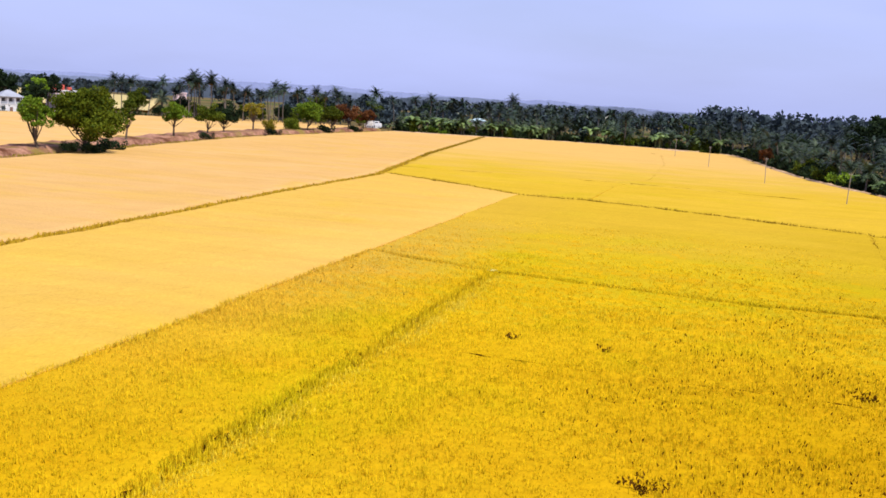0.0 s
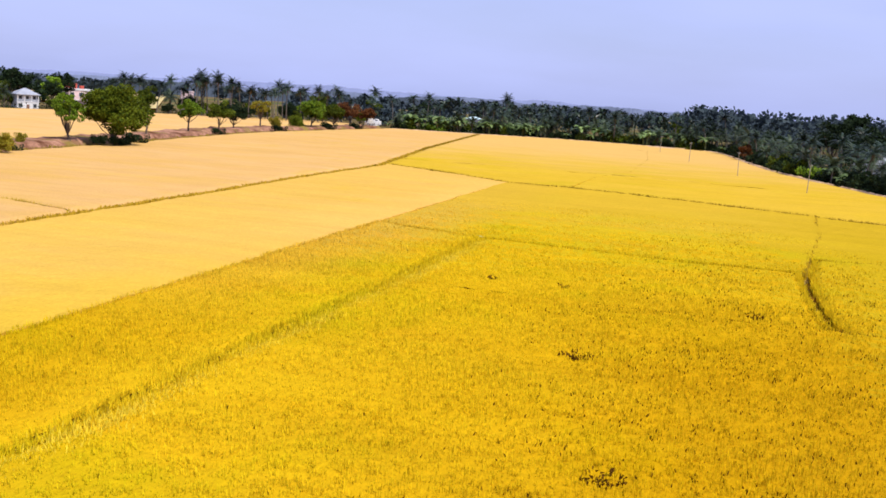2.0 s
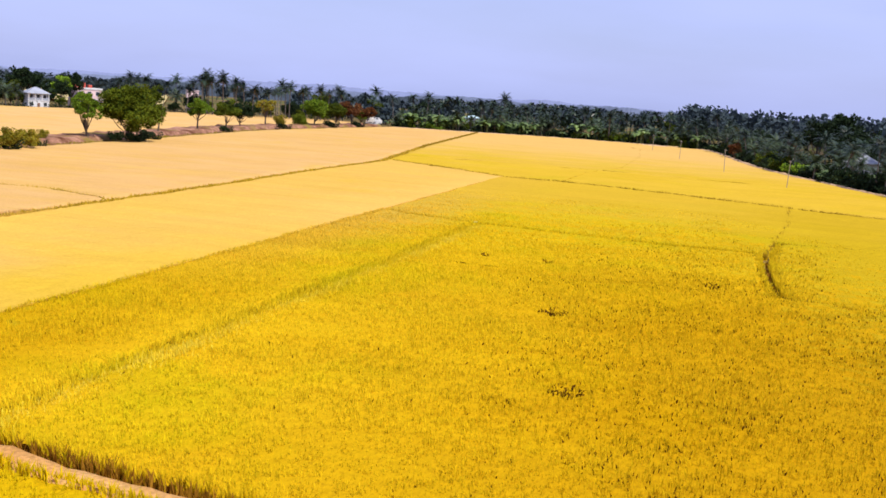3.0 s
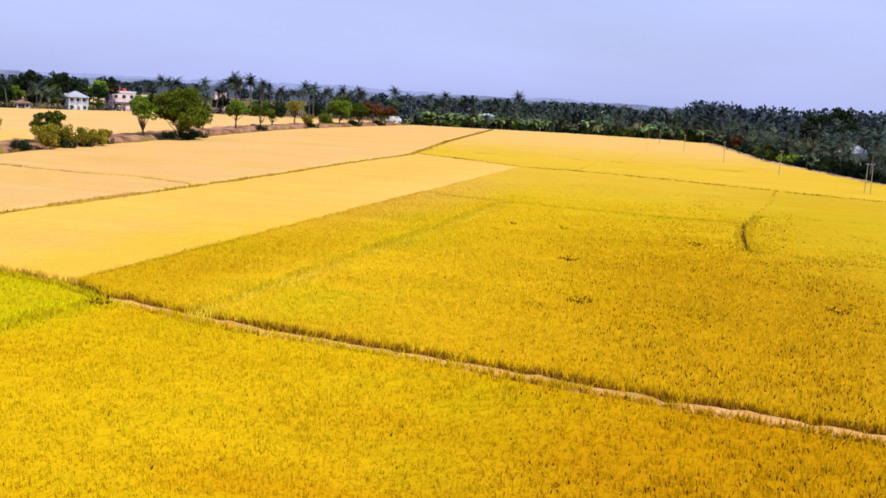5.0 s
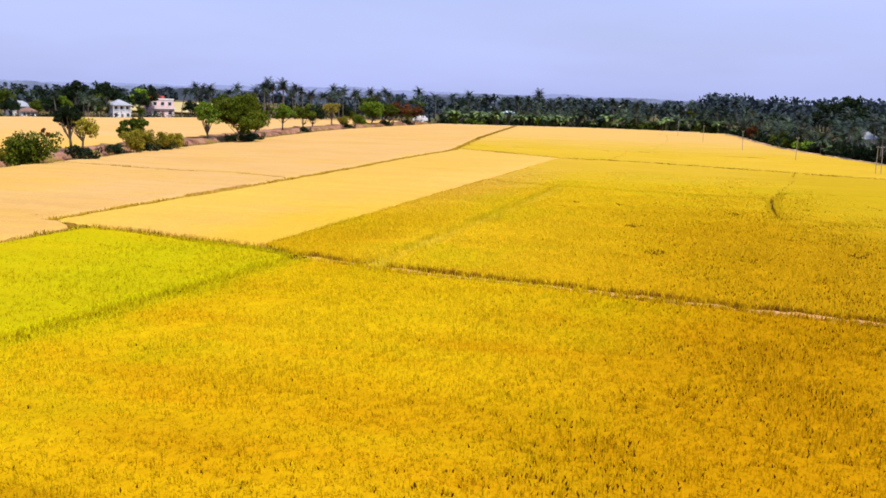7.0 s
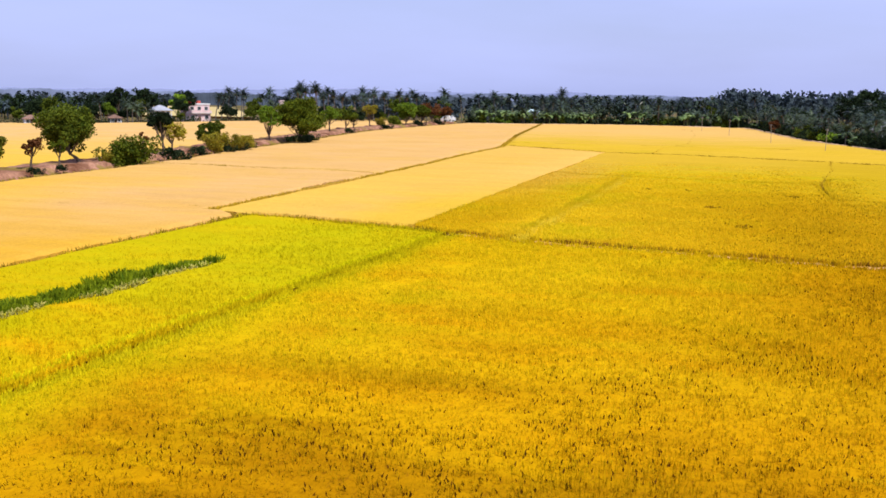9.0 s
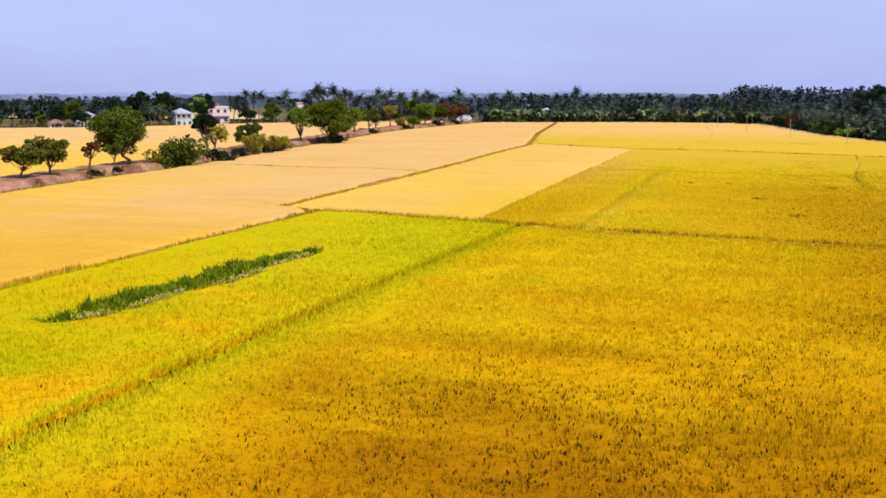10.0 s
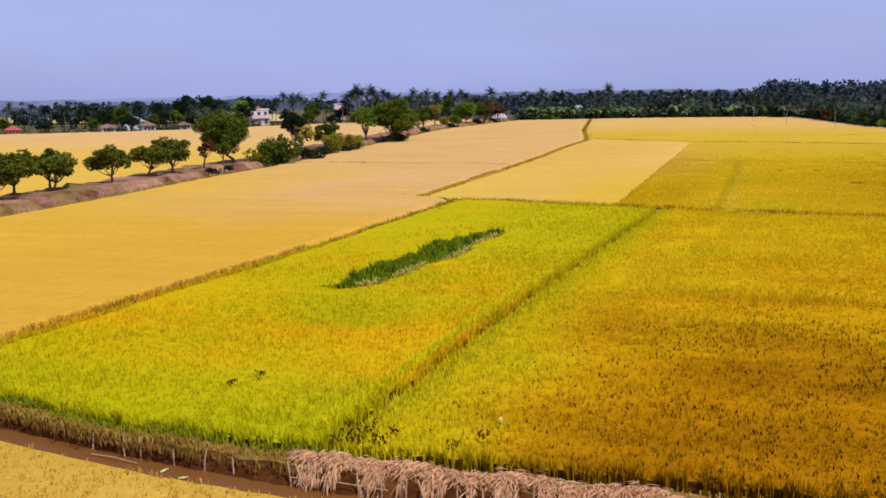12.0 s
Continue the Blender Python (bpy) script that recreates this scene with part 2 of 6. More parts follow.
def leaf_material(name, dark, light, old=None, through_light=0.18, rough=0.55, tipped=0.0, patches=(0.5, 0.4, 0.66, 0.55), spread=0.25):
    m, n, l, b = nodes_of(name, rough)
    b.inputs["Specular IOR Level"].default_value = 0.04 if rough > 0.45 else 0.14
    g = n.new("ShaderNodeNewGeometry")
    c = blend(n, l, g.outputs["Random Per Island"], dark, light)
    p = g.outputs["Position"]
    c = blend(n, l, ranged(n, l, noise_at(n, l, p, patches[0], 2), patches[1], patches[2], 0, patches[3]), c, light)
    if tipped:
        l.new(tipped_normal(n, l, g, tipped), b.inputs["Normal"])
    if old:
        c = blend(n, l, ranged(n, l, noise_at(n, l, p, 0.9, 3), 0.58, 0.68, 0, 0.8), c, old)
    own = n.new("ShaderNodeObjectInfo")
    c = blend(n, l, 1.0, c, ranged(n, l, own.outputs["Random"], 0, 1, 1 - spread, 1 + spread), "MULTIPLY")
    l.new(c, b.inputs["Base Color"])
    tr = n.new("ShaderNodeBsdfTranslucent")
    mx = n.new("ShaderNodeMixShader")
    mx.inputs[0].default_value = through_light
    l.new(c, tr.inputs[0])
    l.new(b.outputs[0], mx.inputs[1])
    l.new(tr.outputs[0], mx.inputs[2])
    l.new(mx.outputs[0], n["Material Output"].inputs[0])
    return m


LEAF_MID = leaf_material("leaf_mid_green", (0.026, 0.048, 0.006), (0.11, 0.135, 0.012))
LEAF_OLIVE = leaf_material("leaf_olive_green", (0.024, 0.046, 0.005), (0.135, 0.165, 0.012), patches=(0.45, 0.45, 0.6, 0.7))
LEAF_YOUNG = leaf_material("leaf_young_tree", (0.03, 0.055, 0.008), (0.16, 0.165, 0.016), (0.27, 0.15, 0.02))
GRASS_DUSK = leaf_material("dull_bund_grass", (0.23, 0.135, 0.012), (0.40, 0.26, 0.02), (0.27, 0.21, 0.012), 0.3)
LEAF_BRIGHT = leaf_material("leaf_bright_green", (0.07, 0.14, 0.012), (0.21, 0.31, 0.025))
LEAF_YELLOW = leaf_material("leaf_yellow_green", (0.13, 0.13, 0.015), (0.34, 0.28, 0.025), (0.3, 0.16, 0.03))
LEAF_DARK = leaf_material("leaf_dark_green", (0.006, 0.014, 0.007), (0.030, 0.048, 0.018))
# the blue in this leaf colour paints in the haze of distance
LEAF_HAZED = leaf_material("leaf_hazed_woods", (0.015, 0.025, 0.032), (0.062, 0.083, 0.092), None, 0.12)
LEAF_RUST = leaf_material("leaf_rust_red", (0.07, 0.026, 0.011), (0.15, 0.06, 0.02))
LEAF_DRY = leaf_material("leaf_dry_brown", (0.14, 0.10, 0.06), (0.24, 0.18, 0.10))
PALM_LEAF = leaf_material("palm_leaf", (0.002, 0.006, 0.006), (0.046, 0.072, 0.048), (0.10, 0.098, 0.055), 0.12, 0.3, patches=(0.4, 0.5, 0.62, 0.7), spread=0.5)
YOUNG_PALM = leaf_material("young_palm_leaf", (0.007, 0.017, 0.010), (0.075, 0.105, 0.052), (0.11, 0.105, 0.05), 0.15, 0.35, patches=(0.4, 0.5, 0.62, 0.7), spread=0.4)
BANANA_LEAF = leaf_material("banana_leaf", (0.07, 0.125, 0.03), (0.22, 0.30, 0.10), None, 0.3, 0.4)
WEED_LEAF = leaf_material("weed_leaf", (0.04, 0.08, 0.004), (0.21, 0.255, 0.008), None, 0.25, patches=(0.8, 0.45, 0.62, 0.6))
DEAD_GRASS = leaf_material("pale_dead_grass", (0.36, 0.32, 0.04), (0.48, 0.42, 0.10), None, 0.3, tipped=1.0)
GRASS_BANK = leaf_material("bank_grass", (0.22, 0.12, 0.014), (0.46, 0.29, 0.05), (0.30, 0.22, 0.02), 0.3, tipped=0.8)
GRASS_OLIVE = leaf_material("bund_grass", (0.34, 0.22, 0.02), (0.54, 0.37, 0.03), (0.28, 0.25, 0.02), 0.35)
GRASS_MAIN = leaf_material("brown_bund_grass", (0.25, 0.145, 0.008), (0.44, 0.28, 0.018), (0.34, 0.25, 0.012), 0.3, tipped=0.6)
GRASS_HANG = leaf_material("brown_hanging_grass", (0.12, 0.055, 0.010), (0.34, 0.19, 0.035), (0.20, 0.15, 0.015), 0.3, tipped=0.5)
GRASS_TOE = leaf_material("olive_bank_grass", (0.14, 0.10, 0.012), (0.36, 0.27, 0.03), (0.22, 0.12, 0.03), 0.3, tipped=0.8)
GRASS_BROWN = leaf_material("dark_brown_dry_grass", (0.14, 0.06, 0.006), (0.32, 0.16, 0.015))
GRASS_MOSS = leaf_material("green_ditch_grass", (0.15, 0.20, 0.005), (0.32, 0.36, 0.010), (0.34, 0.26, 0.02), 0.3)
STRAW_DRY = leaf_material("dry_straw", (0.58, 0.30, 0.14), (0.86, 0.52, 0.28), None, 0.4, tipped=1.2)


def plain_material(name, col, rough=0.7, dirt=0.25, scale=0.6, metal=0.0):
    m, n, l, b = nodes_of(name, rough)
    b.inputs["Metallic"].default_value = metal
    p = n.new("ShaderNodeNewGeometry").outputs["Position"]
    v = ranged(n, l, noise_at(n, l, p, scale, 5), 0.3, 0.7, 1 - dirt, 1.0)
    l.new(blend(n, l, 1.0, col, v, "MULTIPLY"), b.inputs["Base Color"])
    return m


BARK = plain_material("bark", (0.16, 0.12, 0.085), 0.9, 0.5, 2.0)
PALM_BARK = plain_material("palm_bark", (0.17, 0.145, 0.125), 0.9, 0.5, 1.5)
WHITE_WALL = plain_material("white_wall", (0.78, 0.77, 0.76), 0.7)
PINK_WALL = plain_material("pink_wall", (0.84, 0.62, 0.61), 0.7)
RED_PAINT = plain_material("red_paint", (0.5, 0.09, 0.06), 0.6)
GREY_ROOF = plain_material("grey_roof", (0.36, 0.38, 0.43), 0.6, 0.3)
BLUE_ROOF = plain_material("pale_blue_roof", (0.62, 0.82, 0.86), 0.4, 0.2)
TILE_ROOF = plain_material("brown_tile_roof", (0.26, 0.15, 0.11), 0.8, 0.4)
DARK_PANE = plain_material("dark_pane", (0.04, 0.05, 0.06), 0.15, 0.1)
CONCRETE = plain_material("pole_concrete", (0.36, 0.31, 0.26), 0.8, 0.3, 2.0)
CERAMIC = plain_material("insulator", (0.75, 0.72, 0.7), 0.3)
VAN_WHITE = plain_material("van_paint", (0.8, 0.79, 0.78), 0.3, 0.1)
RUBBER = plain_material("rubber", (0.03, 0.03, 0.03), 0.8)
SACK_WHITE = plain_material("white_sack_plastic", (0.62, 0.58, 0.2), 0.5, 0.2, 6.0)
STICK = plain_material("dry_stick", (0.64, 0.43, 0.25), 0.85, 0.4, 5.0)
m_, n_, l_, b_ = nodes_of("muddy_water", 0.35)
b_.inputs["Base Color"].default_value = (0.17, 0.068, 0.016, 1)
b_.inputs["Specular IOR Level"].default_value = 0.15
WATER = m_


# ---- mesh helpers ----
def mesh_np(name, verts, faces, mat, smooth=False):
    """A mesh from arrays: verts (n, 3), and faces (m, k) or a list of such arrays."""
    if not isinstance(faces, list):
        faces = [faces]
    me = bpy.data.meshes.new(name)
    me.vertices.add(len(verts))
    me.vertices.foreach_set("co", np.asarray(verts, np.float32).ravel())
    loops = np.concatenate([f.ravel() for f in faces])
    sizes = np.concatenate([np.full(len(f), f.shape[1]) for f in faces])
    me.loops.add(len(loops))
    me.loops.foreach_set("vertex_index", loops.astype(np.int32))
    me.polygons.add(len(sizes))
    me.polygons.foreach_set("loop_start", np.concatenate([[0], np.cumsum(sizes)[:-1]]).astype(np.int32))
    me.polygons.foreach_set("use_smooth", np.full(len(sizes), smooth))
    me.update(calc_edges=True)
    me.materials.append(mat)
    return me


def part(name, shape, material, parent, label=""):
    """One mesh object under a thing or part. shape: a bmesh or a finished mesh."""
    if isinstance(shape, bmesh.types.BMesh):
        me = bpy.data.meshes.new(name)
        shape.to_mesh(me)
        shape.free()
        me.materials.append(material)
    else:
        me = shape
    ob = new(name, me)
    ob.parent = parent
    return tagged(ob, label) if label else ob


def box(sx, sy, sz, x=0, y=0, z=0, bevel=0.0, turn=0.0):
    """A box whose base centre is at x, y, z."""
    bm = bmesh.new()
    bmesh.ops.create_cube(bm, size=1, matrix=pose(x, y, z + sz / 2, 0, 0, turn) @ Matrix.Diagonal((sx, sy, sz, 1)))
    if bevel:
        bmesh.ops.bevel(bm, geom=bm.edges[:], offset=bevel, segments=1, affect="EDGES")
    return bm


def tube(points, radii, sides=7):
    """Verts and quads of a tapered tube along points."""
    pts, rng = np.asarray(points, float), np.arange(sides) * 2 * np.pi / sides
    rings = []
    for k, p in enumerate(pts):
        d = Vector(pts[min(k + 1, len(pts) - 1)] - pts[max(k - 1, 0)]).normalized()
        u = d.orthogonal().normalized() if abs(d.z) < 0.9 else Vector((1, 0, 0)).cross(d).normalized()
        w = d.cross(u)
        rings.append([p + radii[k] * (math.cos(a) * np.array(u) + math.sin(a) * np.array(w)) for a in rng])
    v = np.array(rings).reshape(-1, 3)
    q = [(k * sides + j, k * sides + (j + 1) % sides, (k + 1) * sides + (j + 1) % sides, (k + 1) * sides + j) for k in range(len(pts) - 1) for j in range(sides)]
    return v, np.array(q)


def joined(pieces):
    vs, fs, base = [], [], 0
    for v, f in pieces:
        vs.append(v)
        fs.append(f + base)
        base += len(v)
    return np.concatenate(vs), np.concatenate(fs)


def kites(rng, centres, size, up=0.0, narrow=0.6):
    """Flat four-cornered leaves at centres, turned at random; up tips them towards the sky."""
    n = len(centres)
    nrm = rng.normal(size=(n, 3)) + np.array([0, 0, up])
    nrm /= np.linalg.norm(nrm, axis=1)[:, None]
    a = np.cross(nrm, rng.normal(size=(n, 3)))
    a /= np.linalg.norm(a, axis=1)[:, None] + 1e-9
    b = np.cross(nrm, a) * narrow
    s = size * rng.uniform(0.6, 1.35, (n, 1))
    v = np.stack([centres - a * s, centres + b * s * 0.8, centres + a * s, centres - b * s * 0.8], 1).reshape(-1, 3)
    return v, np.arange(4 * n).reshape(-1, 4)


def wave(x, y, seed, scale):
    """A smooth uneven surface between about -1 and 1."""
    r = np.random.default_rng(seed)
    z = np.zeros_like(x)
    for k in range(7):
        a, f, ph = r.uniform(0, np.pi), scale * r.uniform(0.6, 2.2), r.uniform(0, 6.28)
        z = z + np.sin(f * (x * np.cos(a) + y * np.sin(a)) + ph + 1.3 * np.sin(0.6 * f * (x * np.sin(a) - y * np.cos(a))))
    return z / 3.5


# ---- the plan: lines between the fields ----
def line_y(*pts):
    """A line that runs along y: x as a function of y."""
    p = np.array(sorted(pts, key=lambda q: q[1]), float)
    return lambda y: np.interp(y, p[:, 1], p[:, 0])


def line_x(*pts):
    """A line that runs along x: y as a function of x."""
    p = np.array(sorted(pts), float)
    return lambda x: np.interp(x, p[:, 0], p[:, 1])


ROAD = line_y((-66, -130), (-76, -40), (-79.5, -12), (-82, 15), (-84.5, 35), (-86, 56), (-89, 80), (-93, 98), (-96, 121), (-98, 140), (-104, 174), (-109, 205), (-111.5, 228), (-112, 280), (-111.5, 322))
MAIN = line_y((-46.6, 9), (-48, 58), (-49, 83), (-50.8, 110), (-52, 145), (-64.6, 213), (-82, 326), (-84, 340))
GREEN_L = line_y((-44.5, -70), (-43.7, -55), (-43.2, -44), (-42.4, -29), (-42.1, 8.6), (-45.2, 12))
GREEN_R = line_y((-24.2, -70), (-23.9, -64), (-23.4, -45), (-23.0, -36), (-21.0, 3.4))
AB = line_y((-25, 5), (-25.4, 28), (-26.4, 74), (-27.7, 131))
MID = line_y((-15.9, -2), (-15.8, 45), (-16.1, 72))
C_LINE = line_y((-18.7, 131), (-18.8, 160), (-15.6, 180), (-17.6, 238), (-22.6, 290), (-26, 298), (-27, 345))
K_LINE = line_y((10.6, 40), (10.2, 46), (9.6, 55), (9.5, 68), (10.5, 79), (12.4, 96), (13.2, 122))
GROVE = line_y((95, -130), (78, 40), (55, 105), (40, 138), (31.5, 158), (23.5, 185), (17, 206), (11.5, 228), (6, 262), (1, 300), (-3, 325), (-12, 342))
NEAR = line_x((-95, -58.5), (-44, -59.5), (-37.5, -62.3), (-31.5, -64.0), (-24, -64.6), (-14, -64.7), (40, -66), (100, -67))
DITCH = line_x((-120, -59.5), (-60, -60.5), (-44, -61.3), (-37, -63.2), (-32.5, -64.4), (-28.9, -65.1), (-24.3, -65.8), (-20, -66.1), (-10, -66.4), (40, -68), (120, -69))
T1 = line_x((-50, 12), (-46.6, 11.2), (-42, 10), (-25.5, 6.6), (-21, 4), (-11, 1.6), (-1, 0.2), (8.5, -1.6), (15, -2.4), (40, -6), (100, -15))
T2 = line_x((-50, 77), (-46, 76.6), (-26.4, 73.8), (-16.2, 70), (0, 68.2), (9.5, 68.4), (12, 68.4))
T3 = line_x((-56, 152), (-51.5, 148.5), (-39.5, 141), (-27.6, 131.5), (-18.7, 132.5), (-1, 126), (14.8, 119), (32, 112), (60, 100))
T4 = line_x((-60, 166), (-41, 167.2), (-19, 169.5), (-7, 168.4), (40, 160))
L1 = line_x((-95, 66), (-78, 64.3), (-63, 62), (-57, 63.3), (-48, 60))
L2 = line_x((-90, 22), (-66, 18.5), (-61, 17.2), (-54, 16), (-46.5, 11.6), (-40, 10))
KT = line_x((10, 46), (13, 45), (16.6, 43.6), (40, 36), (95, 15))
KT2 = line_x((9, 77), (20.5, 78.8), (60, 82), (90, 84))
FAR = line_x((-125, 318), (-111, 321), (-83, 333), (-58, 344), (-40, 343.5), (-12, 341), (10, 335))
KJ = line_x((-20, 46), (10, 46))


def const(v):
    return lambda q: np.full_like(np.asarray(q, float), v)


# the spot at (-15.4, 69.3) stands for a dark weed clump
HOLES = [(-2.1, 32.2, 0.75, 0.9), (1.2, 16.6, 0.7, 0.8), (-10.4, 50.6, 0.4, 0.6), (-5.8, 50.2, 0.4, 0.5), (5.8, 47.2, 0.6, 0.7), (15.5, 22.0, 0.8, 0.9), (-16.0, 29.0, 0.35, 0.9), (-16.1, 26.5, 0.3, 0.6), (-15.6, 37.3, 0.4, 0.9), (-15.9, 43.7, 0.35, 0.9),
         (-23.2, -62.8, 0.5, 0.6), (-23.3, -64.0, 0.6, 0.5), (-22.3, -64.2, 0.6, 0.45), (-22.0, -63.2, 0.22, 0.3), (-19.9, -63.9, 0.2, 0.25), (-19.3, -62.7, 0.26, 0.26), (-15.4, 69.3, 0.35, 0.3), (-30.0, -59.0, 0.22, 0.3), (-29.4, -57.8, 0.18, 0.25), (-20.4, 2.4, 0.6, 0.7)]
# lodged streaks, long in y: centre, half width, half length
STREAKS = [(-14.8, -8.5, 0.7, 4.0), (-15.4, -12.2, 0.8, 3.0), (-16.9, -19.5, 0.8, 5.0), (-12.4, -48.3, 1.8, 0.8), (-11.0, -44.5, 2.0, 0.9), (-3.7, -37.3, 2.6, 1.2), (-16.9, -52.7, 1.6, 0.7), (-15.3, -46.1, 1.2, 0.7), (-13.2, -53.5, 1.6, 0.7), (-19.5, -33.0, 0.6, 5.0),
           (-9.5, -50.0, 2.6, 0.9), (-5.5, -48.0, 2.2, 0.8), (-8.0, -53.0, 2.8, 0.7), (-14.5, -50.3, 2.0, 0.6), (-7.0, -56.5, 2.4, 0.6), (-2.5, -41.5, 2.6, 0.9), (-11.0, -57.5, 1.8, 0.6), (-9.8, -41.0, 1.8, 0.7)]


def dips(x, y):
    d = np.zeros_like(x)
    for hx, hy, a, b in HOLES:
        d = np.maximum(d, np.exp(-(((x - hx) / a) ** 2 + ((y - hy) / b) ** 2) ** 2))
    return d


def lodged(x, y):
    d = np.zeros_like(x)
    for hx, hy, a, b in STREAKS:
        d = np.maximum(d, np.exp(-(((x - hx - 0.5 * np.sin(y * 0.7)) / (1.2 * a)) ** 2 + ((y - hy) / (1.25 * b)) ** 2)))
    return d * np.clip(0.75 + 0.7 * wave(x, y, 61, 2.2), 0, 1)


def weed_hollow(x, y):
    """1 inside the long weedy hollow of the green field, 0 outside."""
    t = np.clip((y + 39.5) / 25.5, 0, 1)
    c = -34.1 + 2.1 * t + 0.22 * np.sin(t * 15)
    half = 0.75 + 1.0 * np.sin(np.pi * np.clip(t, 0.04, 0.96)) ** 0.6
    return ((np.abs(x - c) < half) & (y > -39.5) & (y < -14.0)).astype(float)


SPECK_EDGE = line_y((-6, 60), (-9, 40), (-5, 15), (2, -17), (-13, -38), (-22, -50), (-22.5, -64))


def speck_share(x, y):
    """Share of dark specks, for the shaded blade sides seen towards the right, from 0 to 1."""
    return np.clip((x - SPECK_EDGE(y)) / 10, 0, 1) * np.clip(0.62 + 0.6 * wave(x, y, 83, 0.5) + 0.35 * wave(x, y, 85, 1.6), 0.05, 1)


AXIS = line_y((-12, 130), (-11, 38), (-4, 15), (-2, -17), (-10, -38), (-22, -57), (-24, -80))
TOP = 0.86


def density(x, y):
    """Rice plants a square metre: dense along the middle of the plan, thin towards its sides and end."""
    w = np.maximum(0, np.abs(x - AXIS(y)) - 17)
    v = np.maximum(0, y - 48)
    d = 18 * np.exp(-w / 15) * np.exp(-v / 30)
    return np.where(d < 3.0, 0, d)


def field_points(u, v, xl, xr, yb, yt, inset):
    y = np.full_like(u, 0.5 * (float(yb(-20.0)) + float(yt(-20.0))))
    x = np.zeros_like(u)
    for _ in range(12):
        a, b = xl(y) + inset[0], xr(y) - inset[1]
        x = a + u * (b - a)
        c, d = yb(x) + inset[2], yt(x) - inset[3]
        y = c + v * (d - c)
    return x, y


def rice_field(label, pair, xl, xr, yb, yt, inset, cell, seed, height=TOP, plants=1.0, dark_foot=True):
    rng = np.random.default_rng(seed)
    gx, gy = field_points(np.array([0.0, 1, 0, 1, 0.5, 0.5, 0, 1]), np.array([0.0, 0, 1, 1, 0, 1, 0.5, 0.5]), xl, xr, yb, yt, inset)
    nx = int(max(6, min(260, (max(gx) - min(gx)) / cell)))
    ny = int(max(6, min(320, (max(gy) - min(gy)) / cell)))
    u, v = np.meshgrid(np.linspace(0, 1, nx), np.linspace(0, 1, ny))
    x, y = field_points(u.ravel(), v.ravel(), xl, xr, yb, yt, inset)
    dens = density(x, y) * plants
    z = height + 0.05 * wave(x, y, seed, 0.35) + 0.02 * rng.normal(size=x.shape) * (cell < 1.5) - (0.12 + 0.05 * speck_share(x, y)) * np.minimum(1, dens / 12)
    z = z - 0.2 * dips(x, y) - 0.1 * lodged(x, y) - 0.62 * weed_hollow(x, y)
    edge = (((u == 0) & (inset[0] > 0)) | ((u == 1) & (inset[1] > 0)) | ((v == 0) & (inset[2] > 0)) | ((v == 1) & (inset[3] > 0))).ravel()
    gap = np.where(u == 0, inset[0], np.where(u == 1, inset[1], np.where(v == 0, inset[2], inset[3]))).ravel()
    z = z - edge * np.minimum(0.24, 0.5 * gap) * rng.uniform(0.7, 1.2, len(z))
    jit = 0.10 * rng.normal(size=(2, len(x)))
    x, y = x + jit[0] * edge, y + jit[1] * edge
    top = np.stack([x, y, z], 1)
    idx = np.arange(nx * ny).reshape(ny, nx)
    quads = np.stack([idx[:-1, :-1], idx[:-1, 1:], idx[1:, 1:], idx[1:, :-1]], -1).reshape(-1, 4)
    ring = np.concatenate([idx[0, :], idx[1:, -1], idx[-1, -2::-1], idx[-2:0:-1, 0]])
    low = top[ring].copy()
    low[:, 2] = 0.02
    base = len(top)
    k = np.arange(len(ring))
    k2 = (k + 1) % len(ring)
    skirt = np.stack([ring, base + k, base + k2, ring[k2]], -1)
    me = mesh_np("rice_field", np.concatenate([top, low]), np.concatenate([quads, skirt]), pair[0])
    # dark-footed sides carry the shade at the rice foot as this dark brown
    me.materials.append(SHADED_STALKS if dark_foot else pair[2])
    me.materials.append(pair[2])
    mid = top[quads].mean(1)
    # denser rice gets more of the darker tone that stands in for blade shade
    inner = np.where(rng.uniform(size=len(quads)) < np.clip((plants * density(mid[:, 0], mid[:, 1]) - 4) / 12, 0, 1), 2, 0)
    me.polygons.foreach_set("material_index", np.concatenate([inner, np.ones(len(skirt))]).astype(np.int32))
    ob = tagged(new("rice_field", me), label, "rice field", "rice fields of the plain", "stuff")
    # plants
    area = (max(gx) - min(gx)) * (max(gy) - min(gy))
    n = int(min(area * 22, 700000))
    pu, pv = rng.uniform(size=n), rng.uniform(size=n)
    px, py = field_points(pu, pv, xl, xr, yb, yt, inset)
    # local area of the patch, so that the spread is even
    e = 1e-3
    ax, ay = field_points(pu + e, pv, xl, xr, yb, yt, inset)
    bx, by = field_points(pu, pv + e, xl, xr, yb, yt, inset)
    jac = np.abs((ax - px) * (by - py) - (ay - py) * (bx - px)) / e ** 2
    keep = rng.uniform(size=n) < plants * density(px, py) * jac / n
    keep &= rng.uniform(size=n) > 0.8 * dips(px, py) + 0.1 * lodged(px, py) + weed_hollow(px, py)
    px, py = px[keep], py[keep]
    if len(px):
        blades_on(ob, rng, px, py, pair[1], height)
        stalks_on(ob, rng, px, py, height)
    if len(x):
        border_row(ob, rng, top[ring], edge[ring], pair[1], height)
    return ob


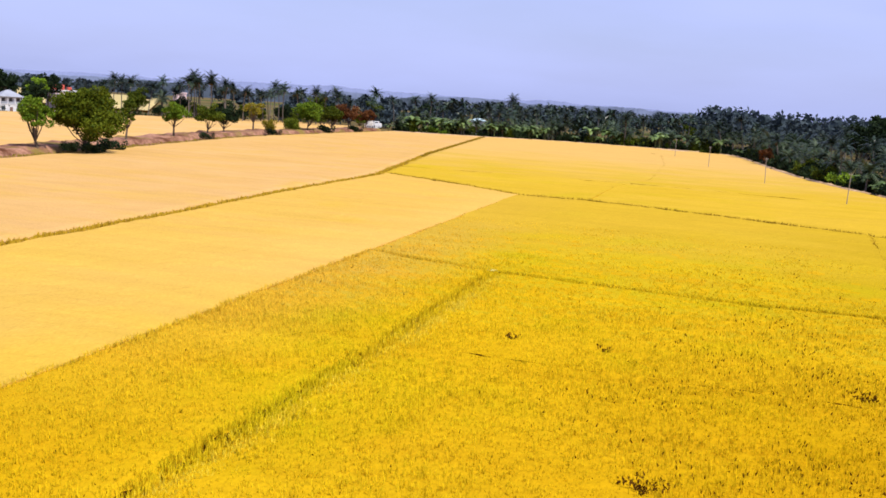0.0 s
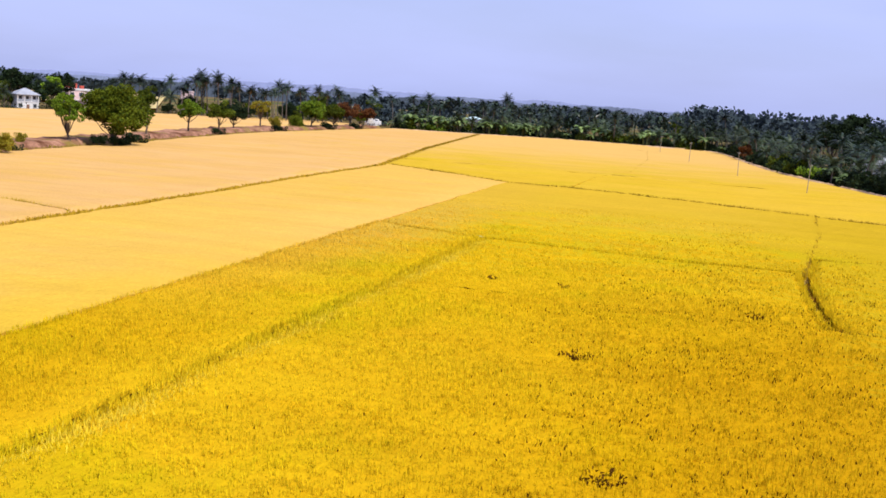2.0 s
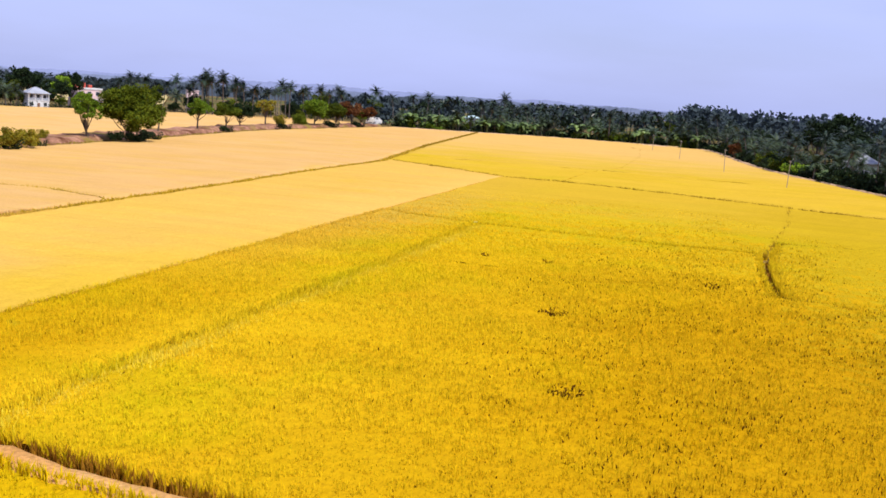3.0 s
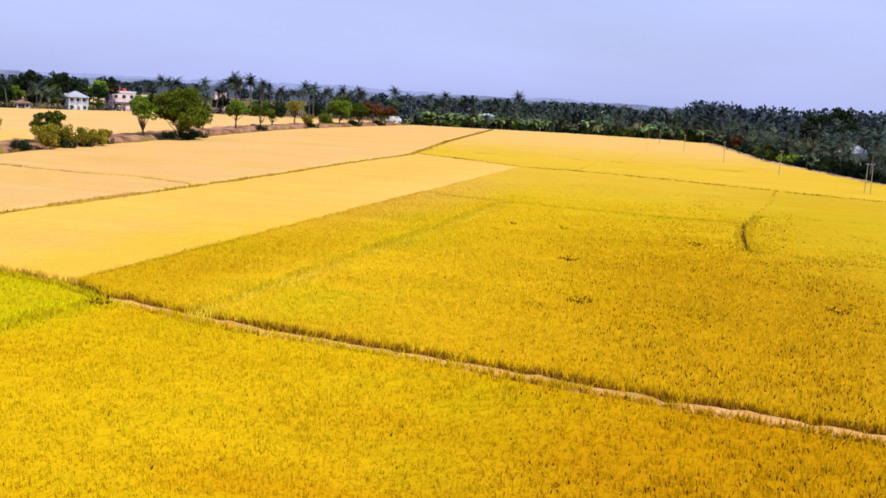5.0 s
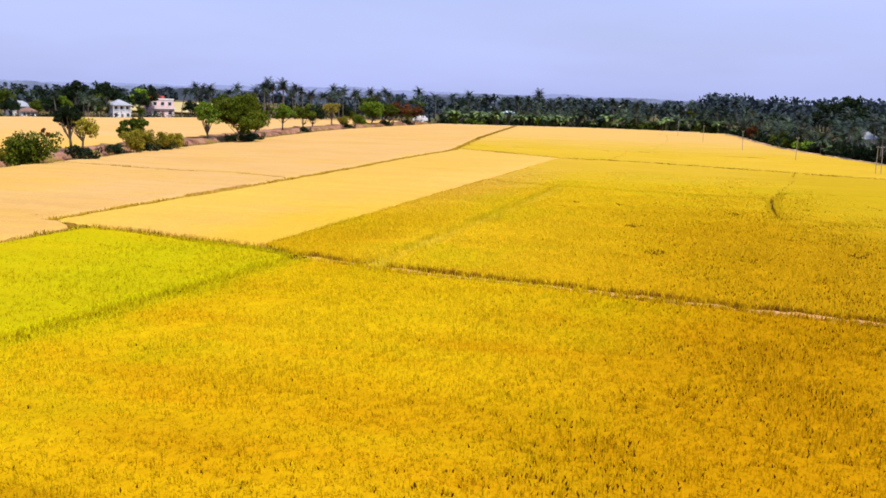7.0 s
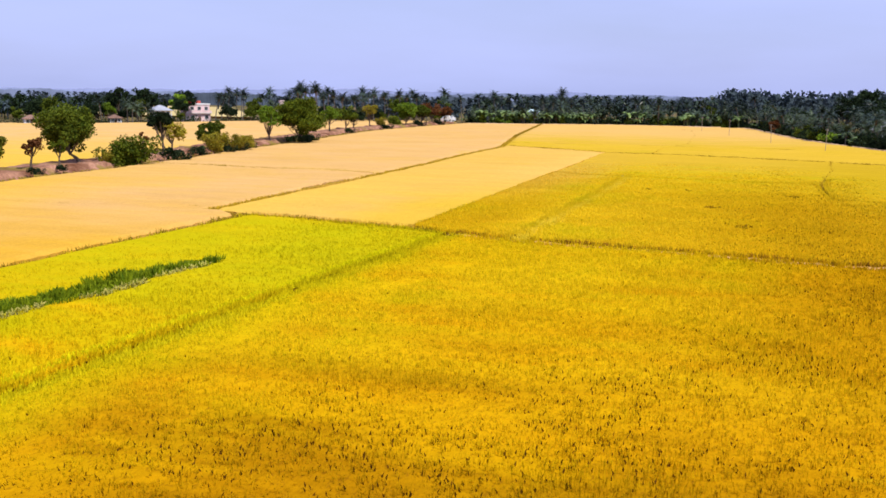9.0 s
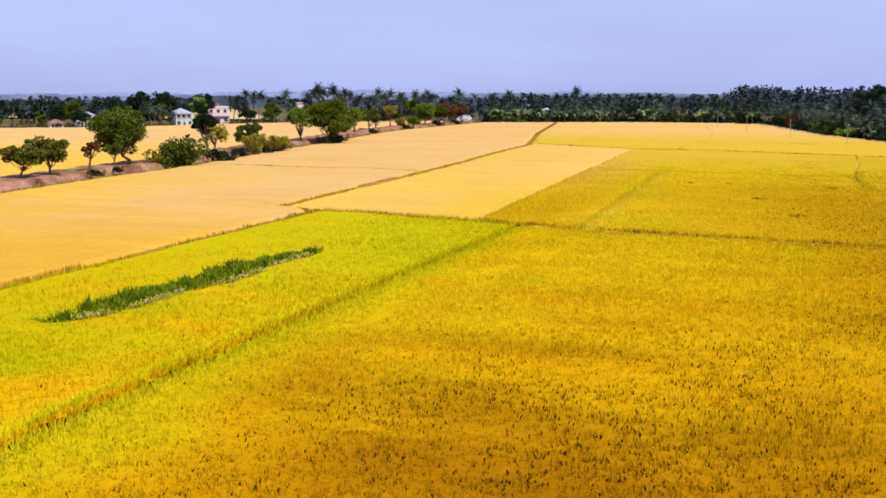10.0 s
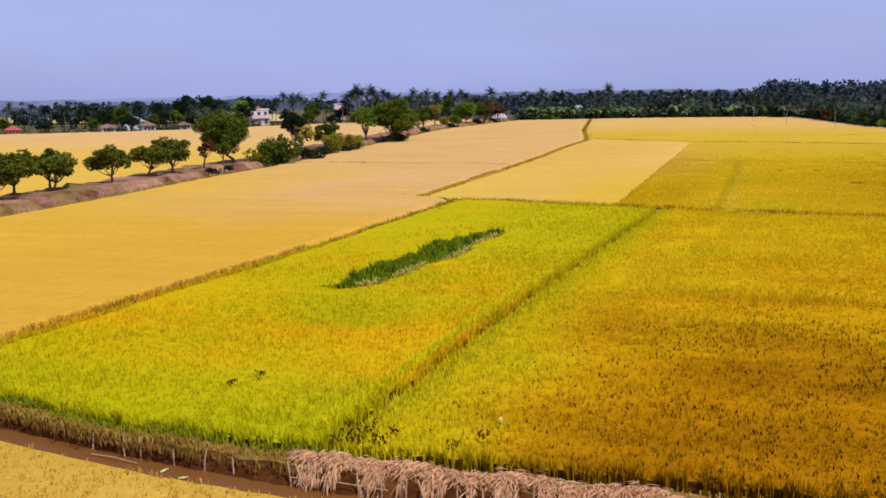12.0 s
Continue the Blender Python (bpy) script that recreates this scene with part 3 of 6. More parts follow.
def border_row(ob, rng, ring, free_edge, mat, height):
    """The outermost hills of rice: bundles of stalks that stand free on the earth."""
    nxt = np.roll(ring, -1, 0)
    ln = np.linalg.norm(nxt - ring, axis=1)
    ln = ln * free_edge
    at_ring = np.repeat(np.arange(len(ring)), (ln / 0.12).astype(int))
    k = rng.uniform(size=(len(at_ring), 1))
    p = ring[at_ring] * (1 - k) + nxt[at_ring] * k
    p = p[density(p[:, 0], p[:, 1]) > 4.5]
    if not len(p):
        return
    vs = []
    for _ in range(8):
        n = len(p)
        b0 = p + rng.normal(0, 0.05, (n, 3))
        b0[:, 2] = 0.03
        az, ln2 = rng.uniform(0, 6.283, n), rng.uniform(0.04, 0.3, n)
        tip = np.stack([b0[:, 0] + np.cos(az) * ln2, b0[:, 1] + np.sin(az) * ln2, height * rng.uniform(0.85, 1.2, n)], 1)
        mid = b0 * 0.3 + tip * 0.7
        mid[:, :2] = b0[:, :2] * 0.6 + tip[:, :2] * 0.4
        fa, w = rng.uniform(0, 6.283, n), rng.uniform(0.02, 0.045, n)
        sd = np.stack([np.cos(fa) * w, np.sin(fa) * w, np.zeros(n)], 1)
        vs.append(np.stack([b0, mid + sd, tip, mid - sd], 1))
    v = np.concatenate(vs).reshape(-1, 3)
    tagged(part("border_plants", mesh_np("border_plants", v, np.arange(len(v)).reshape(-1, 4), mat), mat, ob), kind="stuff")


def blades_on(ob, rng, px, py, mat, height):
    """Three upright blades a plant, one of them an ear that nods at its tip."""
    n = len(px)
    lod = lodged(px, py)
    far = 1 + 0.5 * np.clip((np.abs(px - AXIS(py)) - 15) / 40, 0, 1) + 0.6 * np.clip((py - 45) / 60, 0, 1)
    tall = height * (1 + 0.05 * wave(px, py, 77, 0.5)) - 0.22 * lod
    vs = []
    for k in range(3):
        az = rng.uniform(0, 2 * np.pi, n)
        bx, by = px + rng.normal(0, 0.09, n), py + rng.normal(0, 0.09, n)
        dx, dy = np.cos(az), np.sin(az)
        lean = rng.uniform(0.03, 0.15, n) + 0.15 * lod
        tip = tall + rng.uniform(-0.05, 0.13, n) * (0.3 + 0.7 * np.minimum(1, density(px, py) / 14))
        low = tall - 0.3
        wid = rng.uniform(0.012, 0.024, n) * far ** 0.6
        face = az + np.pi / 2 + rng.normal(0, 0.5, n)
        mz = low + (tip - low) * rng.uniform(0.6, 0.85, n)
        m = 0.45
        if k == 0:
            # a nodding ear
            lean, mz = rng.uniform(0.08, 0.17, n) + 0.15 * lod, tall + rng.uniform(-0.02, 0.1, n)
            tip = mz - rng.uniform(0.0, 0.06, n)
        tx, ty = bx + dx * lean, by + dy * lean
        mx, my = bx + dx * lean * m, by + dy * lean * m
        sx, sy = np.cos(face) * wid, np.sin(face) * wid
        vs.append(np.stack([np.stack([bx, by, low], 1), np.stack([mx + sx, my + sy, mz], 1), np.stack([tx, ty, tip], 1), np.stack([mx - sx, my - sy, mz], 1)], 1))
    v = np.concatenate(vs).reshape(-1, 3)
    q = np.arange(len(v)).reshape(-1, 4)
    tagged(part("rice_plants", mesh_np("rice_plants", v, q, mat), mat, ob), kind="stuff")


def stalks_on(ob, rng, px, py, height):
    """Dark brown stalks that put the shade of gaps in the crop into colour."""
    keep = rng.uniform(size=len(px)) < 0.008 + (0.34 + 0.3 * np.clip((-43 - py) / 8, 0, 1)) * speck_share(px, py)
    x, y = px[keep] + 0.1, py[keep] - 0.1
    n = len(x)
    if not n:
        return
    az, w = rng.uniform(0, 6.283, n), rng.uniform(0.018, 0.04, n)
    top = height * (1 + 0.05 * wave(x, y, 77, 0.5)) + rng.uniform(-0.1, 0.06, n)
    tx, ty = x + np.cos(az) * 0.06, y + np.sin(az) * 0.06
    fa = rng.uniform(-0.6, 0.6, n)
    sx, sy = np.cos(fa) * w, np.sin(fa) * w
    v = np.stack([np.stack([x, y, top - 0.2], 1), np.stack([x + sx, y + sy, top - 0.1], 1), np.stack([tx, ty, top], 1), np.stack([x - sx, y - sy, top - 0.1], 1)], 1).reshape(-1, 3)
    tagged(part("bare_stalks", mesh_np("bare_stalks", v, np.arange(4 * n).reshape(-1, 4), SHADED_STALKS), SHADED_STALKS, ob, "dark brown stalks toned for the shaded gaps in the crop"), kind="stuff")


def ribbon(name, label, path, profile, mat, step=1.0, rough=0.04, category="bund", seed=1):
    """A bank that follows path: profile of (offset to the left of the way, height)."""
    p = np.array(path, float)
    seg = np.concatenate([[0], np.cumsum(np.linalg.norm(np.diff(p, axis=0), axis=1))])
    s = np.linspace(0, seg[-1], max(3, int(seg[-1] / step)))
    x, y = np.interp(s, seg, p[:, 0]), np.interp(s, seg, p[:, 1])
    tx, ty = np.gradient(x), np.gradient(y)
    ln = np.hypot(tx, ty) + 1e-9
    nx, ny = -ty / ln, tx / ln
    rng = np.random.default_rng(seed)
    rows = [np.stack([x + nx * o + rng.normal(0, rough, len(s)), y + ny * o + rng.normal(0, rough, len(s)), np.full(len(s), z) + rng.normal(0, rough, len(s)) * (z > 0.1)], 1) for o, z in profile]
    v = np.stack(rows, 1).reshape(-1, 3)
    idx = np.arange(len(v)).reshape(len(s), len(profile))
    q = np.stack([idx[:-1, :-1], idx[:-1, 1:], idx[1:, 1:], idx[1:, :-1]], -1).reshape(-1, 4)[:, ::-1]
    return tagged(new(name, mesh_np(name, v, q, mat, True)), label, category, "", "structure")


def along_y(f, a, b, step=2.0):
    ys = np.arange(a, b + step / 2, step)
    return np.stack([f(ys), ys], 1)


def along_x(f, a, b, step=2.0):
    xs = np.arange(a, b + step / 2, step)
    return np.stack([xs, f(xs)], 1)


def grass_along(label, path, width, per_m, height, mat, seed, base=0.25, blade=0.03, even=0.0):
    """Uneven weeds and grass along a bund."""
    rng = np.random.default_rng(seed)
    p = np.array(path, float)
    seg = np.concatenate([[0], np.cumsum(np.linalg.norm(np.diff(p, axis=0), axis=1))])
    n = int(seg[-1] * per_m)
    s = rng.uniform(0, seg[-1], n)
    clump = 0.55 + 0.45 * np.sin(s * 0.9 + 2 * np.sin(s * 0.23)) * np.sin(s * 0.31 + 1)
    clump = clump * (1 - even) + 0.75 * even
    keep = rng.uniform(size=n) < 0.35 + 0.65 * clump
    s, clump = s[keep], clump[keep]
    n = len(s)
    d = np.gradient(p, axis=0)
    d /= np.linalg.norm(d, axis=1)[:, None] + 1e-9
    o = rng.normal(0, width / 2.6, n)
    x = np.interp(s, seg, p[:, 0]) - np.interp(s, seg, d[:, 1]) * o
    y = np.interp(s, seg, p[:, 1]) + np.interp(s, seg, d[:, 0]) * o
    h = height * (0.5 + 0.6 * clump) * rng.uniform(0.6, 1.2, n)
    az, fa = rng.uniform(0, 6.283, n), rng.uniform(0, 6.283, n)
    lean = rng.uniform(0.05, 0.5, n) * h
    w = blade * rng.uniform(0.7, 1.6, n)
    b0 = np.stack([x, y, np.full(n, base)], 1)
    tip = np.stack([x + np.cos(az) * lean, y + np.sin(az) * lean, base + h], 1)
    mid = b0 * 0.45 + tip * 0.55 + np.array([0, 0, 0.06])
    side = np.stack([np.cos(fa) * w, np.sin(fa) * w, np.zeros(n)], 1)
    v = np.stack([b0, mid + side, tip, mid - side], 1).reshape(-1, 3)
    return tagged(new("bund_weeds", mesh_np("bund_weeds", v, np.arange(4 * n).reshape(-1, 4), mat)), label, "weeds", "", "stuff")


# ---- ground ----
def ground_sheet():
    """One sheet to the horizon, with the ditch sunk into it."""
    xs = np.concatenate([[-4600, -1500, -500, -200], np.arange(-120, -60, 4.0), np.arange(-60, 12, 0.6), np.arange(12, 124, 4.0), [200, 500, 1500, 4600]])
    sect = [(DITCH, -4000, 0, 0), (DITCH, -60, 0, 0), (DITCH, -8, 0, 0), (DITCH, -2.3, 0, 0), (DITCH, -1.95, 0.02, 1), (DITCH, -1.6, -0.4, 1), (DITCH, 0.02, -0.45, 1), (DITCH, 0.28, 0.02, 1), (DITCH, 0.5, 0.26, 2),
            (NEAR, -0.05, 0.32, 2), (NEAR, 0.3, 0.2, 2), (NEAR, 0.6, 0, 0), (NEAR, 60, 0, 0), (NEAR, 300, 0, 0), (NEAR, 800, 0, 0), (NEAR, 2000, 0, 0), (NEAR, 4900, 0, 0)]
    rng = np.random.default_rng(5)
    v = np.array([(x, float(c(x)) + o + (rng.normal(0, 0.07) if -2 < o < 0.55 else 0), z + (rng.normal(0, 0.04) if k else 0)) for c, o, z, k in sect for x in xs])
    idx = np.arange(len(v)).reshape(len(sect), len(xs))
    q = np.stack([idx[:-1, :-1], idx[:-1, 1:], idx[1:, 1:], idx[1:, :-1]], -1)
    me = mesh_np("ground", v, q.reshape(-1, 4), COUNTRY)
    me.materials.append(MUD)
    me.materials.append(DITCH_EDGE)
    me.polygons.foreach_set("material_index", np.repeat([k[3] for k in sect[:-1]], len(xs) - 1).astype(np.int32))
    return tagged(new("ground", me), "brown earth ground of the open plain with a sunken ditch", "ground", "", "structure")


ground_sheet()
ribbon("water", "muddy brown water standing in the ditch", along_x(DITCH, -118, 60), [(-1.9, -0.26), (0.3, -0.26)], WATER, 2.0, 0.0, "water", 4)

# ---- bunds between the fields ----
LOW = [(-0.4, 0.0), (-0.2, 0.2), (0.2, 0.2), (0.4, 0.0)]
WIDE = [(-0.8, 0.0), (-0.45, 0.45), (0.45, 0.45), (0.8, 0.0)]
ribbon("field_bund", "dry pinkish earth path on a bund between rice fields", along_x(T1, -21, 60), [(-0.75, 0.0), (-0.62, 0.66), (0.25, 0.66), (0.6, 0.1)], PATH_EARTH, 0.6, 0.04, "bund", 11)
ribbon("field_bund", "low weedy bund at the end of the green field", along_x(T1, -47, -21), LOW, WEEDY, 0.8, 0.03, "bund", 12)
ribbon("field_bund", "broad weedy bund of brown and olive grass", along_y(MAIN, 11, 336), WIDE, WEEDY, 1.0, 0.06, "bund", 13)
ribbon("field_bund", "green weedy bund beside the green rice", along_y(GREEN_R, -64, 3.5), LOW, WEEDY, 0.8, 0.03, "bund", 14)
ribbon("field_bund", "low brown bund beside the green rice", along_y(GREEN_L, -58, 10), LOW, WEEDY, 0.8, 0.03, "bund", 15)
for f, a, b, kind, seed in ((AB, 7, 131, "y", 16), (MID, 3, 70, "y", 17), (C_LINE, 133, 296, "y", 18), (K_LINE, 46, 119, "y", 19), (T2, -46, 9, "x", 20), (T3, -51, 50, "x", 21), (T4, -55, 20, "x", 22), (L1, -85, -49, "x", 23), (L2, -80, -47, "x", 24), (KT, 10, 60, "x", 25), (KT2, 10, 60, "x", 26)):
    ribbon("field_bund", "narrow earth bund hidden between ripe rice fields", along_y(f, a, b) if kind == "y" else along_x(f, a, b), LOW, WEEDY, 1.2, 0.03, "bund", seed)

# ---- rice fields: borders, and how far the rice stays from each (left, right, near, far) ----
GW = 0.55
rice_field("green and yellow half-ripe rice field", GREEN, GREEN_L, GREEN_R, NEAR, T1, (0.35, 0.3, 0.45, 0.45), 0.55, 101, 0.8)
rice_field("amber ripe rice field with brown lodged patches", AMBER, GREEN_R, GROVE, NEAR, T1, (0.66, 0.5, 0.35, 0.65), 0.55, 102)
ROAD_R = lambda y: np.where(np.asarray(y) < 10.5, GREEN_L(y), MAIN(y))
rice_field("pale orange ripe rice field beside the road", PEACH, ROAD, ROAD_R, const(-58.0), L1, (0.3, 0.45, 0.6, 0.12), 0.7, 103, plants=0.0, dark_foot=False)
rice_field("pale orange ripe rice field beside the road", PEACH, ROAD, MAIN, L1, FAR, (0.3, GW, 0.12, 1.0), 1.4, 105, dark_foot=False)
rice_field("yellow ripe rice field with a pale orange tint", TINTED, MAIN, AB, T1, T3, (GW, 0.0, 0.4, 0.25), 0.7, 106, plants=0.0, dark_foot=False)
rice_field("golden olive ripe rice field", GOLD, AB, MID, T1, T2, (0.06, 0.24, 0.85, 0.2), 0.55, 108, 0.92)
rice_field("golden ripe rice field with small dark hollows", GOLD, MID, GROVE, T1, lambda x: np.where(x < 10, KJ(x), KT(x)), (0.34, 0.5, 0.85, -0.1), 0.55, 109, 0.92)
rice_field("golden ripe rice field with small dark hollows", GOLD, MID, K_LINE, KJ, T2, (0.34, 0.45, -0.1, 0.2), 0.55, 110, 0.92)
rice_field("golden ripe rice field beside the grove", GOLD, K_LINE, GROVE, KT, KT2, (0.5, 0.5, 0.2, 0.15), 0.7, 111)
rice_field("golden ripe rice field beside the grove", GOLD, K_LINE, GROVE, KT2, T3, (0.0, 0.5, 0.15, 0.25), 0.9, 112, dark_foot=False)
rice_field("golden ripe rice field", GOLD, AB, K_LINE, T2, T3, (0.0, 0.0, 0.2, 0.25), 0.7, 113, dark_foot=False)
rice_field("yellow ripe rice field", PALE, MAIN, C_LINE, T3, T4, (GW, 0.0, 0.25, 0.1), 1.1, 114, dark_foot=False)
rice_field("pale yellow ripe rice field before the palms", PALE, MAIN, C_LINE, T4, FAR, (GW, 0.0, 0.1, 1.0), 1.6, 115, dark_foot=False)
rice_field("yellow ripe rice field beside the grove", PALE, C_LINE, GROVE, T3, T4, (0.0, 0.5, 0.25, 0.1), 1.1, 116, dark_foot=False)
rice_field("pale yellow ripe rice field beside the grove", PALE, C_LINE, GROVE, T4, const(336.0), (0.0, 0.5, 0.1, 0.5), 1.6, 117, dark_foot=False)
rice_field("straw-coloured dry rice beyond the ditch", STRAW, const(-62.0), const(40.0), const(-125.0), lambda x: DITCH(x) - 2.15, (0, 0, 0, 0), 0.8, 118, 0.5, 0.6, dark_foot=False)
rice_field("pale golden rice field across the road", FAR_PEACH, line_y((-380, -130), (-330, 100), (-262, 190), (-222, 218), (-206, 241), (-194, 277), (-172, 322), (-158, 345)), lambda y: ROAD(y) - 11.5, const(-125.0), const(342.0), (0, 0, 0, 0), 2.5, 119, dark_foot=False)
rice_field("distant pale tan stubble field behind the palms", STUBBLE, line_y((-520, 330), (-520, 640)), line_y((-208, 335), (-385, 640)), const(345.0), const(620.0), (0, 0, 0, 0), 8.0, 120)

grass_along("tall brown and olive weeds on the broad bund", along_y(MAIN, 11, 200), 0.6, 48, 0.5, GRASS_MAIN, 31, 0.42, 0.045, 0.6)
grass_along("brown and olive weeds on the broad bund", along_y(MAIN, 200, 336), 0.7, 30, 0.5, GRASS_MAIN, 32, 0.42, 0.08, 0.7)
grass_along("bright green weeds on the bund", along_y(lambda y: GREEN_R(y) - 0.75, -63, 3), 0.35, 80, 0.46, LIME, 33, 0.5, 0.025, 0.5)
grass_along("low dark olive grass in the gap of the bund", along_y(lambda y: GREEN_R(y) + 0.2, -63, 3), 0.4, 30, 0.3, GRASS_MOSS, 45, 0.2, 0.03, 0.3)
grass_along("pale green grass beside the green weeds", along_y(lambda y: GREEN_R(y) + 1.15, -63, 3), 0.45, 100, 0.42, FRESH, 44, 0.5, 0.022, 0.6)
grass_along("pale dry grass along the narrow bund", along_y(lambda y: MID(y) + 0.95, 2, 69), 0.9, 130, 0.48, CREAM, 46, 0.5, 0.022, 0.5)
grass_along("thin olive grass along the field border", along_y(lambda y: AB(y) - 0.05, 8, 129), 0.16, 26, 0.42, GRASS_OLIVE, 47, 0.5, 0.022, 0.5)
grass_along("thin olive weeds on a hidden bund", along_x(L2, -79, -48, 1.0), 0.2, 14, 0.6, GRASS_OLIVE, 48, 0.3, 0.03, 0.7)
grass_along("dry brown weeds along the bund", along_y(GREEN_L, -58, 10), 0.6, 26, 0.75, GRASS_OLIVE, 34, 0.15, 0.04)
grass_along("dry brown grass along the earth path", along_x(lambda x: T1(x) + 0.7, -21, 45, 1.0), 0.3, 60, 0.82, GRASS_BROWN, 35, 0.15, 0.03, 0.4)
grass_along("olive weeds at the field corner", along_x(T1, -47, -21, 1.0), 0.8, 26, 0.7, GRASS_OLIVE, 36, 0.2, 0.05)
grass_along("brown weeds in the small ditch", along_y(K_LINE, 46, 67), 0.5, 16, 0.5, GRASS_BROWN, 37, 0.1, 0.05)
grass_along("dry brown and green grass on the ditch bank", along_x(lambda x: 0.8 * NEAR(x) + 0.2 * DITCH(x), -60, -23.5, 1.0), 0.6, 190, 0.3, GRASS_BANK, 38, 0.22, 0.026)
grass_along("brown grass hanging down the ditch bank", along_x(lambda x: 0.42 * NEAR(x) + 0.58 * DITCH(x), -60, -23.5, 1.0), 0.5, 150, 0.34, GRASS_HANG, 42, 0.02, 0.03)
grass_along("green grass at the foot of the rice", along_x(lambda x: NEAR(x) + 0.15, -60, -24, 1.0), 0.5, 70, 0.55, GRASS_MOSS, 39, 0.2, 0.03)
grass_along("short dry grass on the bund by the ditch", along_x(lambda x: NEAR(x) - 0.3, -24.5, 5, 1.0), 0.7, 60, 0.2, GRASS_BANK, 40, 0.26, 0.02)

for f, a, b, seed, gap, tall in ((T3, -51, 60, 51, 0.3, 0.8), (T2, -26, 9, 52, 0.25, 0.66), (L1, -86, -49, 53, 0.3, 0.76), (KT, 10, 60, 54, 0.25, 0.74), (KT2, 10, 50, 55, 0.2, 0.66), (T4, -45, 0, 56, 0.2, 0.6)):
    grass_along("dull brown weeds on a narrow bund", along_x(f, a, b, 1.0), gap, 60, tall, GRASS_OLIVE if f is L1 else GRASS_DUSK, seed, 0.22, 0.04, 0.8)
grass_along("dull brown weeds on a narrow bund", along_y(C_LINE, 133, 296, 1.0), 0.25, 20, 0.6, GRASS_DUSK, 59, 0.28, 0.05, 0.6)
grass_along("dull brown weeds on a narrow bund", along_y(K_LINE, 68, 118, 1.0), 0.3, 18, 0.6, GRASS_OLIVE, 58, 0.37, 0.04, 0.6)
grass_along("dull brown weeds on a narrow bund", along_y(MID, 3, 69, 1.0), 0.2, 16, 0.62, GRASS_OLIVE, 57, 0.18, 0.03, 0.1)



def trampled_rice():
    """Broken stalks lying across each other in the small hollows, toned dark for the shade in them."""
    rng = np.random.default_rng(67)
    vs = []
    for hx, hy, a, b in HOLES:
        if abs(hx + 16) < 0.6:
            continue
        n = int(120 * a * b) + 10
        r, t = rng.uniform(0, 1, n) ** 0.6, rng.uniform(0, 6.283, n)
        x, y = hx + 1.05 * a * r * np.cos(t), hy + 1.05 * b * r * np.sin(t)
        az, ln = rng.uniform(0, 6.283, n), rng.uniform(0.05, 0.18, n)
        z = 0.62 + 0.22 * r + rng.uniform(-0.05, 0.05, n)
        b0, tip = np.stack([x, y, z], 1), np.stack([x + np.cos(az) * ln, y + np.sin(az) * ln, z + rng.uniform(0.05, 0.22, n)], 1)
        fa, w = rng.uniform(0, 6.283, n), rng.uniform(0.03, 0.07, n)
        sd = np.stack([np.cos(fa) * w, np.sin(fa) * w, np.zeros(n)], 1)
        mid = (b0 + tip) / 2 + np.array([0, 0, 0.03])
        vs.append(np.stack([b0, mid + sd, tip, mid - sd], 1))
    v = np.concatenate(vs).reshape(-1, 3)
    tagged(new("trampled_rice", mesh_np("trampled_rice", v, np.arange(len(v)).reshape(-1, 4), SHADED_STALKS)), "dark brown broken rice stalks, toned as if shaded, in small hollows of the crop", "broken rice", "", "stuff")


trampled_rice()

# ---- road bank ----
bank = along_y(ROAD, -128, 322, 4.0)
ribbon("embankment", "reddish brown earth bank with patches of grass", bank, [(-0.2, 0.3), (0.8, -0.1), (1.6, 0.35), (2.2, 0.9), (2.7, 1.3), (3.4, 1.42), (8.6, 1.42), (9.6, 1.0), (11.5, 0.0)], BANK_EARTH, 1.2, 0.13, "bank", 41)
grass_along("olive grass along the road bank", np.array(bank) - np.array([1.6, 0]), 2.6, 26, 0.42, GRASS_TOE, 43, 0.45, 0.06)


for path, name in ((along_y(lambda y: GROVE(y) - 0.05, 122, 335, 3.0), "right"), (along_x(lambda x: FAR(x) - 0.45, -111, -14, 3.0), "far")):
    ribbon("earth_bund", "pale dry pinkish earth bund at the foot of the grove", path, [(-0.7, 0.0), (-0.4, 0.88), (0.35, 0.94), (0.7, 0.0)], PALE_EARTH, 1.5, 0.05, "bund", 61)


